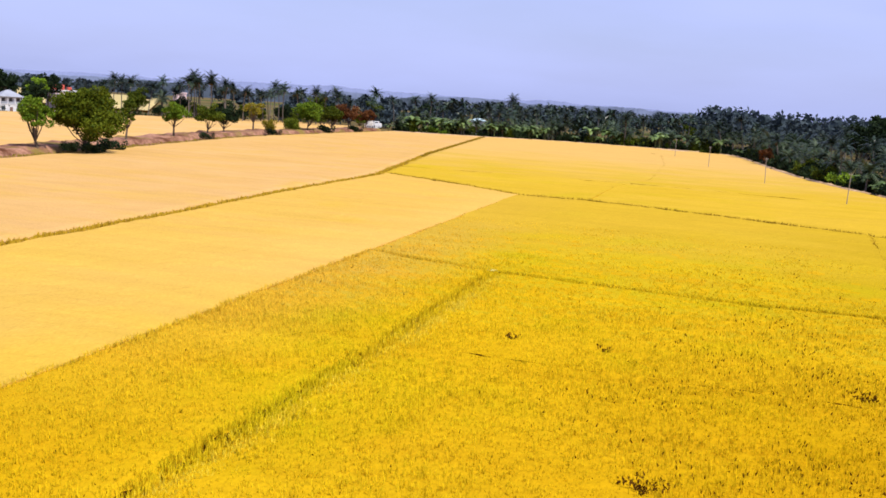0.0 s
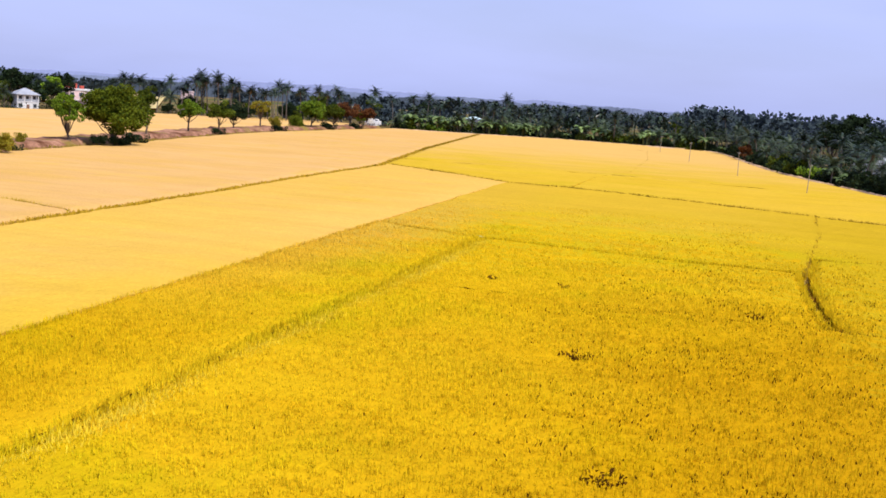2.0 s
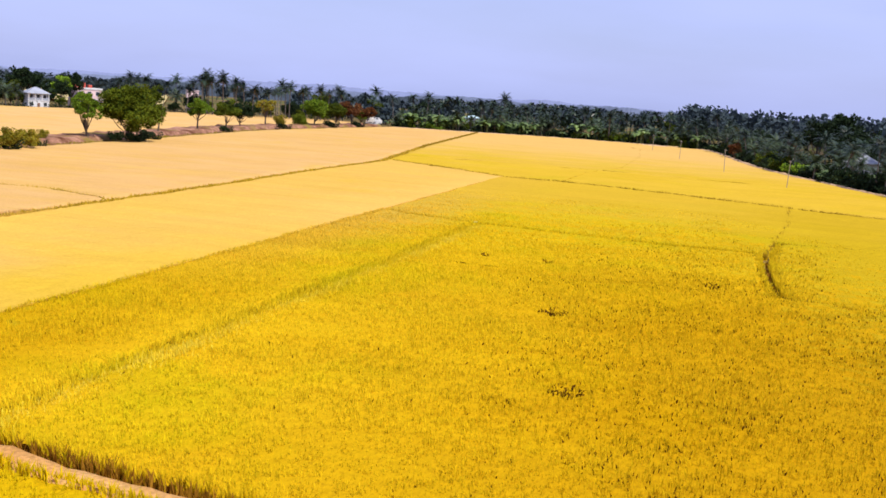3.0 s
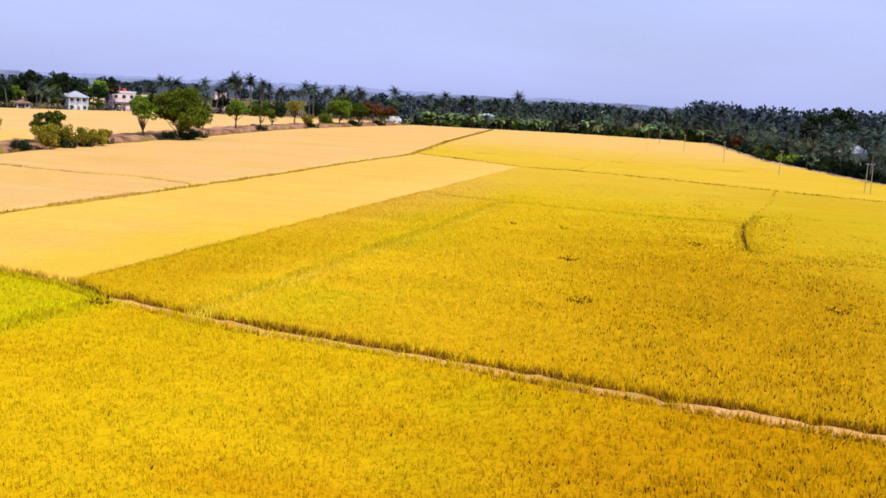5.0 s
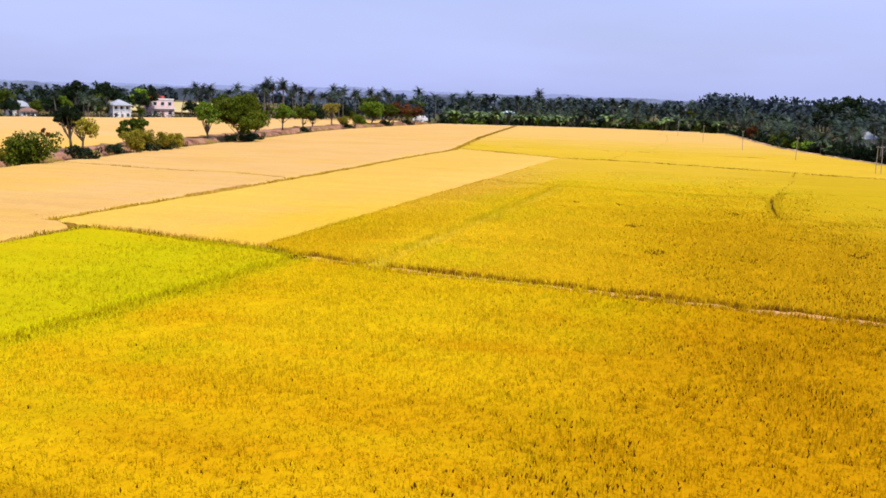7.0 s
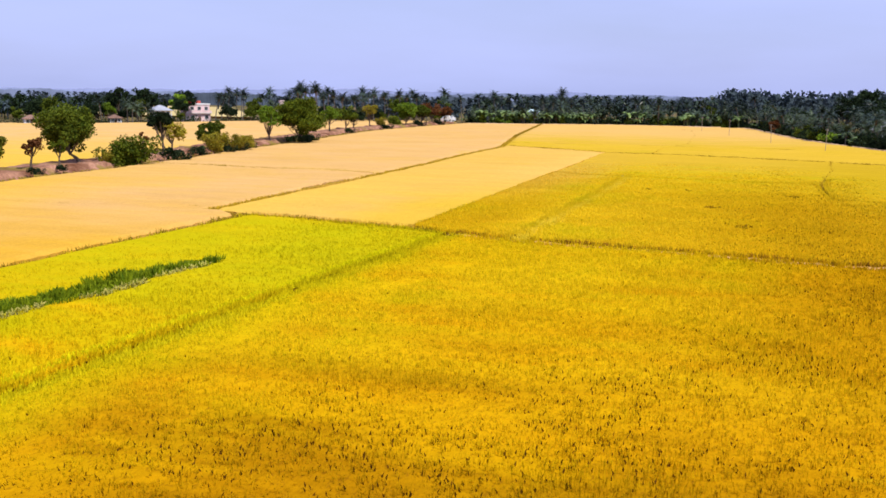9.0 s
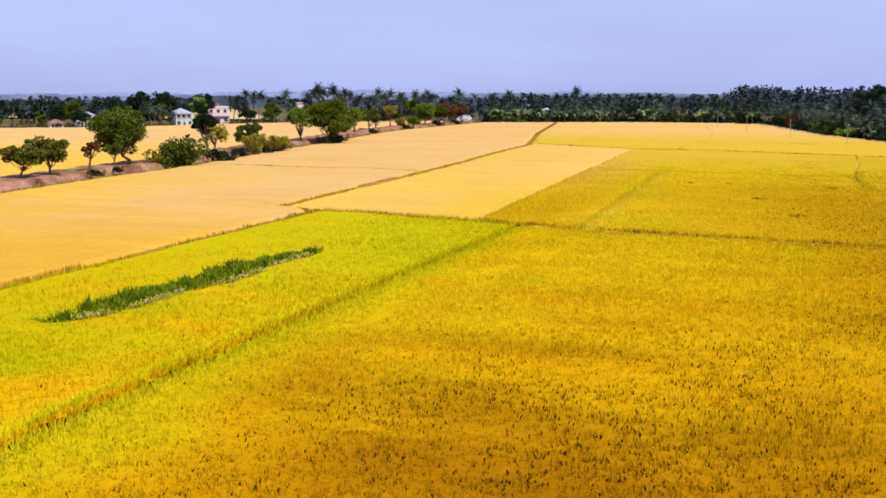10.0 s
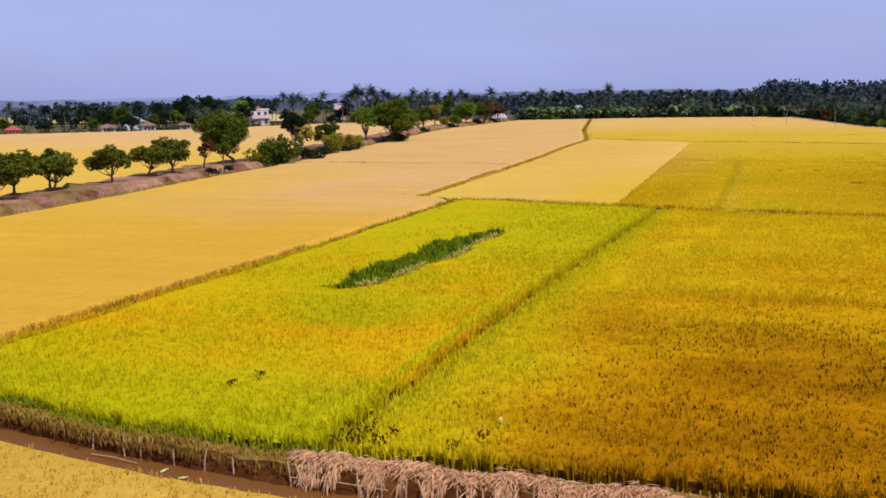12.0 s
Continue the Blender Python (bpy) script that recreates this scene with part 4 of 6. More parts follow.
# ---- plants ----
def broad_tree(seed, height, spread, leaf, trunk_h=0.35, clumps=46, per=70, size=0.26, lean=0.0, flat=0.75, lowest=-0.5):
    """Meshes of a broad-leaved tree: tapered trunk with limbs, and a crown of many leaves in uneven clumps."""
    rng = np.random.default_rng(seed)
    th, r0 = height * trunk_h, 0.022 * height + 0.05
    top = np.array([lean, 0.2 * lean, th])
    tubes = [tube([(0, 0, -0.2), (0.3 * lean + 0.05, 0, th * 0.5), top, top + np.array([0.3 * lean, 0.1, height * 0.25])], [r0 * 1.3, r0, r0 * 0.8, r0 * 0.3])]
    cz, rz = (height + th) / 2 + 0.04 * height, (height - th) / 2 * 1.05
    centre = np.array([lean * 1.4, 0, cz])
    cs = []
    lobes = []
    for k in range(8):
        a, e = k * 0.785 * 3 + rng.uniform(-0.4, 0.4), rng.uniform(lowest, 0.9)
        lobes.append((centre + np.array([math.cos(a) * math.cos(e) * spread, math.sin(a) * math.cos(e) * spread, math.sin(e) * rz]) * rng.uniform(0.4, 0.62), rng.uniform(0.36, 0.58)))
    lobes.append((centre + np.array([0, 0, 0.1 * rz]), 0.62))
    for k in range(clumps):
        d = rng.normal(size=3)
        d /= np.linalg.norm(d)
        hub, size_of = lobes[k % len(lobes)]
        p = hub + d * np.array([spread, spread, rz]) * size_of * rng.uniform(0.6, 1.0)
        if p[2] < th * 0.9:
            p[2] = th * 0.9 + rng.uniform(0, 0.3 * rz)
        cs.append(p)
    cs = np.array(cs)
    for p in cs[:: max(1, clumps // 9)]:
        mid = (top + p) / 2 + np.array([0, 0, -0.06 * height])
        tubes.append(tube([top - np.array([0, 0, 0.1 * th]), mid, p], [r0 * 0.55, r0 * 0.32, r0 * 0.1], 5))
    rad = spread * rng.uniform(0.17, 0.33, len(cs))
    per = int(per * 1.7)
    dirs = rng.normal(size=(len(cs), per, 3))
    dirs /= np.linalg.norm(dirs, axis=2)[:, :, None]
    dirs *= rng.uniform(0.55, 1.0, (len(cs), per, 1)) * rad[:, None, None]
    pts = (cs[:, None, :] + dirs * np.array([1.0, 1.0, flat])).reshape(-1, 3)
    v, f = kites(rng, pts, size * 0.72, 0.6, 0.7)
    tv, tf = joined(tubes)
    return mesh_np("trunk", tv, tf, BARK, True), mesh_np("crown", v, f, leaf)


def make_tree(name, meshes, label, category, m, group=""):
    ob = tagged(new(name), label, category, group)
    part("trunk", meshes[0], BARK, ob)
    part("crown", meshes[1], None, ob)
    ob.matrix_basis = m
    return ob


def at(x, y, z, turn=0.0, s=1.0, tip=0.0):
    return pose(x, y, z, tip, 0, turn) @ Matrix.Scale(s, 4)


def place(ob, x, y, z, turn=0.0, s=1.0, tip=0.0):
    c = copy_thing(ob, pose(x, y, z, tip, 0, turn))
    c.scale = (s, s, s)
    return c


# roadside trees, each as it stands
ROADSIDE = "trees along the dirt road"
TREES = [
    ("rain_tree", "large spreading dark green tree beside the road", broad_tree(1, 8.0, 4.5, LEAF_MID, 0.16, 120, 100, 0.28, 1.3, 0.7, -0.8), -90.5, 52.5, 1.4),
    ("roadside_tree", "tall tree with drooping dark brown-green leaves", broad_tree(2, 7.6, 2.2, LEAF_DARK, 0.3, 34, 70, 0.26, 0.4), -90.5, 74.5, 1.4),
    ("roadside_tree", "large rounded dense green tree over its shade", broad_tree(3, 9.4, 5.6, LEAF_OLIVE, 0.05, 150, 100, 0.32, -0.3, 0.7, -0.95), -96.0, 138.5, 1.4),
    ("roadside_tree", "slim green tree with a leaning pale trunk", broad_tree(4, 7.8, 2.8, LEAF_BRIGHT, 0.12, 44, 70, 0.26, 0.3), -100.5, 132.5, 1.4),
    ("roadside_tree", "small thin tree with a bare lower trunk", broad_tree(5, 5.6, 1.3, LEAF_MID, 0.4, 16, 50, 0.24, 0.2), -106.0, 164.0, 1.4),
    ("roadside_tree", "small rounded bright green tree on a short trunk", broad_tree(6, 6.6, 3.0, LEAF_BRIGHT, 0.32, 36, 70, 0.28), -110.0, 187.0, 1.4),
    ("roadside_tree", "low spreading dull green tree", broad_tree(7, 6.4, 3.8, LEAF_MID, 0.14, 50, 70, 0.3), -113.5, 207.0, 1.4),
    ("roadside_tree", "low spreading dark green tree", broad_tree(8, 6.0, 3.4, LEAF_DARK, 0.14, 46, 70, 0.3), -116.0, 219.0, 1.4),
    ("roadside_tree", "thin yellowish half-bare tree", broad_tree(9, 7.4, 3.0, LEAF_YELLOW, 0.3, 26, 40, 0.26), -119.0, 240.0, 1.2),
    ("roadside_tree", "bright green leafy tree by the road", broad_tree(10, 7.8, 4.2, LEAF_BRIGHT, 0.12, 56, 70, 0.34), -116.5, 268.0, 1.2),
    ("roadside_tree", "dark green leafy tree by the road", broad_tree(11, 7.0, 3.8, LEAF_MID, 0.12, 50, 70, 0.34), -116.5, 285.0, 1.2),
    ("roadside_tree", "rust-red leaved tree by the road", broad_tree(12, 6.6, 4.2, LEAF_RUST, 0.22, 40, 70, 0.34), -119.0, 305.0, 1.2),
    ("roadside_tree", "rust-red leaved tree by the road", broad_tree(13, 5.8, 3.0, LEAF_RUST, 0.22, 30, 60, 0.34), -117.5, 316.0, 1.2),
    ("roadside_tree", "olive green thin tree with a forked trunk", broad_tree(14, 5.6, 2.6, LEAF_YELLOW, 0.3, 30, 46, 0.24), -91.5, 78.5, 1.4),
    ("roadside_tree", "rounded dense dark green tree", broad_tree(15, 4.6, 2.6, LEAF_MID, 0.1, 44, 80, 0.24), -95.0, 97.5, 1.4),
    ("roadside_tree", "small half-bare brown sapling", broad_tree(16, 3.9, 1.0, LEAF_RUST, 0.45, 10, 36, 0.2, 0.2), -90.0, 68.0, 1.4),
    ("roadside_tree", "small brown-leaved crooked tree", broad_tree(17, 4.2, 1.7, LEAF_RUST, 0.4, 16, 44, 0.22, 0.4), -88.5, 39.5, 1.4),
    ("roadside_tree", "small yellow-green sapling under the large tree", broad_tree(18, 3.6, 1.5, LEAF_OLIVE, 0.3, 18, 50, 0.2), -89.0, 46.0, 1.4),
]
for name, label, meshes, x, y, z in TREES:
    make_tree(name, meshes, label, "tree", pose(x, y, z, 0, 0, 197 if name == "rain_tree" else (x * 37) % 360), ROADSIDE)
sap_a = make_tree("young_tree", broad_tree(21, 4.6, 2.8, LEAF_YOUNG, 0.2, 50, 70, 0.24, 0.0, 0.65), "young roadside tree with a rounded dark green crown", "tree", pose(-87.0, 15.5, 1.4), "young trees in a row")
sap_b = make_tree("young_tree", broad_tree(22, 4.4, 2.7, LEAF_YOUNG, 0.2, 48, 70, 0.24, 0.4, 0.65), "young roadside tree leaning on a slim trunk", "tree", pose(-89.5, 27.0, 1.4), "young trees in a row")
for src, x, y, r, s in ((sap_a, -88.6, 31.5, 130, 1.08), (sap_b, -88.0, 6.0, 70, 1.0), (sap_a, -90.0, 8.0, 220, 0.95), (sap_a, -88.5, 0.2, 300, 1.05), (sap_b, -86.5, -6.0, 20, 1.05), (sap_a, -85.0, -16.0, 80, 1.0), (sap_b, -83.0, -26.0, 190, 1.0)):
    place(src, x, y, 1.4, r, s)


def shrub(seed, radius, height, leaf, size=0.2, clumps=24, per=54):
    rng = np.random.default_rng(seed)
    cs = rng.normal(size=(clumps, 3)) * np.array([radius * 0.5, radius * 0.5, height * 0.22]) + np.array([0, 0, height * 0.45])
    dirs = rng.normal(size=(len(cs), per, 3))
    dirs *= (rng.uniform(0.5, 1.0, (len(cs), per)) * radius * 0.36 / np.linalg.norm(dirs, axis=2))[:, :, None]
    pts = (cs[:, None, :] + dirs).reshape(-1, 3)
    pts[:, 2] = np.abs(pts[:, 2])
    v, f = kites(rng, pts, size * 0.9, 0.8, 0.75)
    st = joined([tube([(0, 0, -0.1), tuple(c)], [0.05, 0.015], 4) for c in cs[:7]])
    return mesh_np("stems", st[0], st[1], BARK), mesh_np("foliage", v, f, leaf)


def make_shrub(meshes, label, m, name="shrub", group=""):
    ob = tagged(new(name), label, "shrub", group)
    part("stems", meshes[0], BARK, ob)
    part("foliage", meshes[1], None, ob)
    ob.matrix_basis = m
    return ob


bush_green = make_shrub(shrub(31, 2.9, 4.4, LEAF_OLIVE, 0.22, 56, 110), "tall dense green shrub on the road bank", pose(-87.5, 60.0, 0.7))
bush_low = make_shrub(shrub(32, 1.8, 2.0, LEAF_DARK), "low dark green shrub on the road bank", pose(-87.2, 72.0, 0.9))
bush_yellow = make_shrub(shrub(33, 2.2, 3.2, LEAF_YELLOW, 0.2, 34, 80), "yellow-green leafy shrub on the road bank", pose(-91.5, 92.0, 1.2))
for src, x, y, z, r, s in ((bush_yellow, -94.0, 99, 1.3, 60, 0.9), (bush_yellow, -91.4, 101.5, 1.2, 160, 0.8), (bush_yellow, -92.4, 106.5, 1.2, 250, 0.7), (bush_low, -91.0, 95.5, 0.9, 0, 0.7), (bush_low, -92.0, 101, 0.9, 10, 0.8), (bush_low, -90.2, 85, 0.9, 90, 0.8), (bush_low, -94.0, 110, 0.8, 30, 0.6), (bush_yellow, -100.0, 120, 1.3, 200, 0.45),
                           (bush_low, -98.5, 148, 0.8, 0, 0.9), (bush_low, -94.6, 137, 0.9, 50, 0.75), (bush_low, -96.2, 134.5, 1.1, 140, 0.75), (bush_low, -95.6, 141.0, 0.9, 200, 0.7), (bush_low, -108, 196, 0.9, 40, 0.7), (bush_low, -112, 236, 0.8, 0, 0.8), (bush_yellow, -118, 247, 1.2, 0, 0.9), (bush_green, -118, 262, 1.0, 80, 0.8), (bush_low, -114, 274, 0.9, 20, 1.0),
                           (bush_low, -85.5, 36.5, 1.0, 0, 0.45), (bush_low, -86.5, 43.0, 1.0, 70, 0.4), (bush_yellow, -89, 57, 1.3, 120, 0.4), (bush_low, -114, 297, 0.8, 0, 0.9)):
    place(src, x, y, z, r, s)


# weeds in the green field
def reed_bed():
    rng = np.random.default_rng(51)
    n = 9000
    x, y = rng.uniform(-37.5, -29.0, 4 * n), rng.uniform(-39.5, -14.0, 4 * n)
    inside = weed_hollow(x, y) > 0
    x, y = x[inside][:n], y[inside][:n]
    n = len(x)
    h = np.clip(0.5 + 0.36 * wave(x, y, 9, 1.5), 0.12, 1.0) * rng.uniform(0.55, 1.2, n) + 0.2
    az, fa = rng.uniform(0, 6.283, n), rng.uniform(0, 6.283, n)
    b0 = np.stack([x, y, np.full(n, 0.1)], 1)
    ln = rng.uniform(0.1, 0.5, n)
    tip = np.stack([x + np.cos(az) * ln, y + np.sin(az) * ln, h], 1)
    mid = b0 * 0.4 + tip * 0.6 + np.array([0, 0, 0.08])
    w = rng.uniform(0.03, 0.09, n)
    sd = np.stack([np.cos(fa) * w, np.sin(fa) * w, np.zeros(n)], 1)
    v = np.stack([b0, mid + sd, tip, mid - sd], 1).reshape(-1, 3)
    # dead pale grass along the open side of the bed
    k = 1900
    t = rng.uniform(0.02, 0.9, k)
    px = -34.1 + 2.1 * t + 0.22 * np.sin(t * 15) + 0.75 + 1.0 * np.sin(np.pi * np.clip(t, 0.04, 0.96)) ** 0.6 + rng.normal(0.1, 0.18, k)
    py = -39.5 + 25.5 * t + rng.normal(0, 0.2, k)
    pa = rng.uniform(0, 6.283, k)
    d0 = np.stack([px, py, rng.uniform(0.45, 0.75, k)], 1)
    d1 = d0 + np.stack([np.cos(pa) * 0.3, np.sin(pa) * 0.3, rng.uniform(0.05, 0.3, k)], 1)
    dm = (d0 + d1) / 2 + np.array([0, 0, 0.05])
    ds = np.stack([np.sin(pa), -np.cos(pa), np.zeros(k)], 1) * 0.035
    keep = wave(px, py, 12, 0.7) > -0.35
    dv = np.stack([d0, dm + ds, d1, dm - ds], 1)[keep].reshape(-1, 3)
    tagged(new("dead_grass", mesh_np("dead_grass", dv, np.arange(len(dv)).reshape(-1, 4), DEAD_GRASS)), "pale dead grass lying along the weed bed", "grass", "", "stuff")
    tagged(new("weed_bed", mesh_np("weed_bed", v, np.arange(4 * n).reshape(-1, 4), WEED_LEAF)), "long bed of tall dark green weeds in the green rice", "weeds", "", "stuff")


reed_bed()


# ---- coconut palms ----
def palm_meshes(seed, height, fronds=26, reach=3.1, leaflets=9, lean=1.0):
    rng = np.random.default_rng(seed)
    bend = np.array([rng.normal(0, 0.06), rng.normal(0, 0.06), 1]) * height
    ks = np.linspace(0, 1, 6)
    pts = [np.array([bend[0] * k ** 1.7 * lean, bend[1] * k ** 1.7 * lean, height * k - 0.2 * (k == 0)]) for k in ks]
    trunk = tube(pts, [0.24, 0.18, 0.16, 0.15, 0.14, 0.13], 6)
    head = pts[-1]

    def frond(az, el, length):
        out, up = np.array([math.cos(az), math.sin(az), 0]), np.array([0, 0, 1.0])
        side = np.array([-math.sin(az), math.cos(az), 0])
        v, f = [], []
        spine, p, e = [], head.copy(), el
        n = leaflets
        for k in range(n + 1):
            spine.append(p.copy())
            p = p + (out * math.cos(e) + up * math.sin(e)) * length / n
            e -= (0.08 + 0.09 * k / n) * 9 / n
        for k in range(1, n + 1):
            w = length * 0.25 * math.sin(math.pi * min(1, (k + 1.3) / (n + 2.2)) ** 0.8) + 0.06
            d = (spine[k] - spine[k - 1]) / (length / n)
            for sgn in (-1, 1):
                a0, a1 = spine[k - 1], spine[k]
                droop = np.array([0, 0, -0.35 * w * rng.uniform(0.5, 1.3)])
                tip = a1 + side * sgn * w + d * 0.45 * w + droop
                base = len(v)
                v += [a0, a0 * 0.25 + a1 * 0.75, tip]
                f.append((base, base + 1, base + 2))
        b = len(v)
        for q in spine:
            v += [q + side * 0.035, q - side * 0.035]
        for k in range(n):
            f.append((b + 2 * k, b + 2 * k + 1, b + 2 * k + 3))
            f.append((b + 2 * k, b + 2 * k + 3, b + 2 * k + 2))
        return np.array(v), np.array(f)

    live = joined([frond(k * 2.4 + rng.uniform(-0.3, 0.3), rng.uniform(-0.45, 1.3), reach * rng.uniform(0.8, 1.1)) for k in range(fronds)])
    dead = joined([frond(k * 2.1 + rng.uniform(-0.4, 0.4), rng.uniform(-1.3, -0.8), reach * 0.55) for k in range(2)])
    return trunk, live, dead


def make_palm(seed, height, label, m, **kw):
    trunk, live, dead = palm_meshes(seed, height, **kw)
    ob = tagged(new("coconut_palm"), label, "palm tree", "coconut palms of the groves")
    part("trunk", mesh_np("trunk", *trunk, PALM_BARK, True), None, ob)
    part("crown", mesh_np("crown", *live, PALM_LEAF if height > 7 else YOUNG_PALM), None, ob)
    part("dry_fronds", mesh_np("dry_fronds", *dead, LEAF_DRY), None, ob, "hanging dry brown fronds")
    ob.matrix_basis = m
    return ob


PALMS = [make_palm(61, 12.5, "tall coconut palm with a slim leaning trunk", pose(-170.6, 306, 0), fronds=36, reach=3.5), make_palm(62, 10.5, "coconut palm with dark green drooping fronds", pose(-84.3, 344.5, 0), fronds=24),
         make_palm(63, 8.6, "coconut palm with a full dark crown", pose(-60, 352, 0), fronds=28, reach=3.3), make_palm(64, 6.6, "short coconut palm with broad arching fronds", pose(-46, 350, 0), reach=3.7),
         make_palm(65, 11.3, "tall coconut palm with a curved trunk", pose(-86.7, 471, 0), fronds=34, reach=3.4, lean=2.0), make_palm(66, 4.2, "young coconut palm with upright fronds", pose(-30, 350, 0), fronds=18, reach=3.6)]
prng = np.random.default_rng(7)


def near_shed(x, y):
    """True on the strip that stays open in front of the pale shed and the white vehicles."""
    return (-101 < x < -92 and y < 380) or (x < -112 and y < 350) or (185 < y < 229 and abs(x - 7.6 - 0.103 * y) < 1.0)


taken = []


def free(x, y, gap):
    if all((x - a) ** 2 + (y - b) ** 2 > gap * gap for a, b in taken[-400:]):
        taken.append((x, y))
        return True
    return False


# palms of the grove at the end and along the side of the fields
count = 0
while count < 168:
    s = prng.uniform()
    depth = 2.5 + 55 * prng.uniform() ** 1.6
    if s < 0.36:
        x = prng.uniform(-112, 0)
        y = float(FAR(x)) + depth
    else:
        y = 120 + 225 * prng.uniform()
        x = float(GROVE(y)) + depth * 1.25
    if near_shed(x, y) or not free(x, y, 3.0):
        continue
    k = int(prng.choice([0, 1, 2, 3, 4, 5], p=[0.05, 0.13, 0.27, 0.28, 0.05, 0.22] if s < 0.36 else [0.01, 0.12, 0.36, 0.28, 0.01, 0.22]))
    place(PALMS[k], x, y, 0, prng.uniform(0, 360), prng.uniform(0.85, 1.18) * (0.86 if s >= 0.36 else 0.94), prng.uniform(-4, 4))
    count += 1
# palms on the left, behind the road and by the houses
for x, y, k, s in ((-165, 303, 0, 1.0), (-168, 308, 0, 1.08), (-172.5, 302, 4, 1.12), (-162, 306, 0, 0.98), (-174, 308, 0, 1.1), (-177, 305, 4, 1.0), (-159, 313, 1, 1.0), (-149, 322, 0, 0.95), (-153, 327, 4, 0.98), (-141, 331, 0, 0.92), (-137, 340, 4, 0.95), (-210, 322, 0, 0.9), (-216, 326, 0, 0.95), (-202, 326, 4, 0.9), (-175, 311, 4, 1.02), (-160, 309, 1, 1.05), (-181, 318, 0, 0.9), (-168, 318, 4, 0.95), (-178, 301, 2, 1.0), (-186, 309, 3, 1.0), (-152, 318, 1, 0.95), (-146, 327, 0, 0.85), (-158, 330, 4, 0.9), (-166, 334, 2, 1.1),
                   (-140, 336, 1, 1.0), (-134, 345, 2, 1.0), (-150, 343, 4, 1.0), (-143, 352, 0, 0.95), (-130, 356, 1, 0.9), (-205, 318, 4, 0.95), (-212, 330, 1, 1.1), (-199, 330, 0, 0.95), (-220, 322, 2, 1.1), (-194, 321, 3, 1.0), (-226, 338, 4, 0.9),
                   (-208, 243, 3, 1.0), (-213, 248, 3, 1.1), (-218, 240, 2, 0.9), (-205, 248, 3, 0.85), (-212, 252, 5, 1.2), (-262, 218, 4, 0.85), (-275, 225, 1, 0.9), (-255, 230, 2, 0.9), (-290, 210, 0, 0.8), (-300, 218, 1, 0.9), (-283, 200, 2, 0.85),
                   (-320, 200, 4, 0.85), (-270, 205, 3, 0.9), (-308, 190, 1, 0.9), (-124, 362, 1, 1.0), (-118, 372, 4, 1.0), (-126, 348, 3, 0.9), (-156, 322, 2, 1.1), (-172, 326, 1, 1.0), (-163, 345, 0, 1.0), (-135, 372, 0, 1.0)):
    place(PALMS[k], x, y, 0, (x * 53 + y * 17) % 360, s, ((x * 7) % 7) - 3)


for x, y, k, s in ((27.0, 216, 2, 0.8), (28.5, 209, 3, 0.9), (31.2, 213, 1, 0.75), (25.6, 221, 3, 1.0), (29.8, 219, 5, 1.1), (26.2, 208, 5, 1.0)):
    place(PALMS[k], x, y, 0, (x * 53 + y * 17) % 360, s, 2)


# banana plants and shrubs along the grove's foot
def banana_meshes(seed):
    rng = np.random.default_rng(seed)
    stem = tube([(0, 0, -0.1), (0.03, 0, 1.0), (0.05, 0.02, 2.0)], [0.16, 0.13, 0.09], 7)
    vs, fs, base = [], [], 0
    for k in range(9):
        az, e, ln = k * 2.4 + rng.uniform(-0.3, 0.3), rng.uniform(0.7, 1.35), rng.uniform(1.9, 2.7)
        out, side = np.array([math.cos(az), math.sin(az), 0]), np.array([-math.sin(az), math.cos(az), 0])
        p = np.array([0.05, 0.02, 1.9])
        for j in range(7):
            w = 0.36 * math.sin(math.pi * min(1, (j + 0.5) / 6.6)) + 0.03
            vs += [p - side * w + np.array([0, 0, -0.12 * w]), p + np.array([0, 0, 0.05]), p + side * w + np.array([0, 0, -0.12 * w])]
            p = p + (out * math.cos(e) + np.array([0, 0, math.sin(e)])) * ln / 6
            e -= 0.34
        for j in range(6):
            for c in (0, 1):
                fs.append((base + 3 * j + c, base + 3 * j + c + 1, base + 3 * j + c + 4, base + 3 * j + c + 3))
        base += 21
    return mesh_np("stem", *stem, plain_stem, True), mesh_np("leaves", np.array(vs), np.array(fs), BANANA_LEAF, True)


plain_stem = plain_material("banana_stem", (0.2, 0.22, 0.07), 0.6, 0.4, 3.0)
BANANAS = []
for seed, x in ((71, -112), (72, -108)):
    ob = tagged(new("banana_plant"), "banana plant with broad bright green arching leaves", "banana plant", "banana plants at the edge of the grove")
    st, lv = banana_meshes(seed)
    part("stem", st, None, ob)
    part("leaves", lv, None, ob)
    ob.matrix_basis = pose(x, float(FAR(x)) + 2, 0)
    BANANAS.append(ob)
for k in range(84):
    x = prng.uniform(-112, -66) if k < 58 else prng.uniform(-70, -8)
    place(BANANAS[k % 2], x, float(FAR(x)) + 1.2 + 11 * prng.uniform(), 0, prng.uniform(0, 360), prng.uniform(0.7, 2.1))
for k in range(30):
    y = prng.uniform(150, 335)
    place(BANANAS[k % 2], float(GROVE(y)) + 1.5 + prng.uniform(0, 7), y, 0, prng.uniform(0, 360), prng.uniform(0.75, 1.2))
for k in range(46):
    x = prng.uniform(-111, -6)
    if not -101 < x < -92:
        place(PALMS[5 if k % 3 else 3], x, float(FAR(x)) + 2.5 + 9 * prng.uniform() ** 1.5, 0, prng.uniform(0, 360), prng.uniform(0.65, 1.1), prng.uniform(-6, 6))
for k in range(34):
    y = prng.uniform(140, 335)
    place(PALMS[5 if k % 3 else 3], float(GROVE(y)) + 3 + 8 * prng.uniform(), y, 0, prng.uniform(0, 360), prng.uniform(0.7, 1.1), prng.uniform(-6, 6))
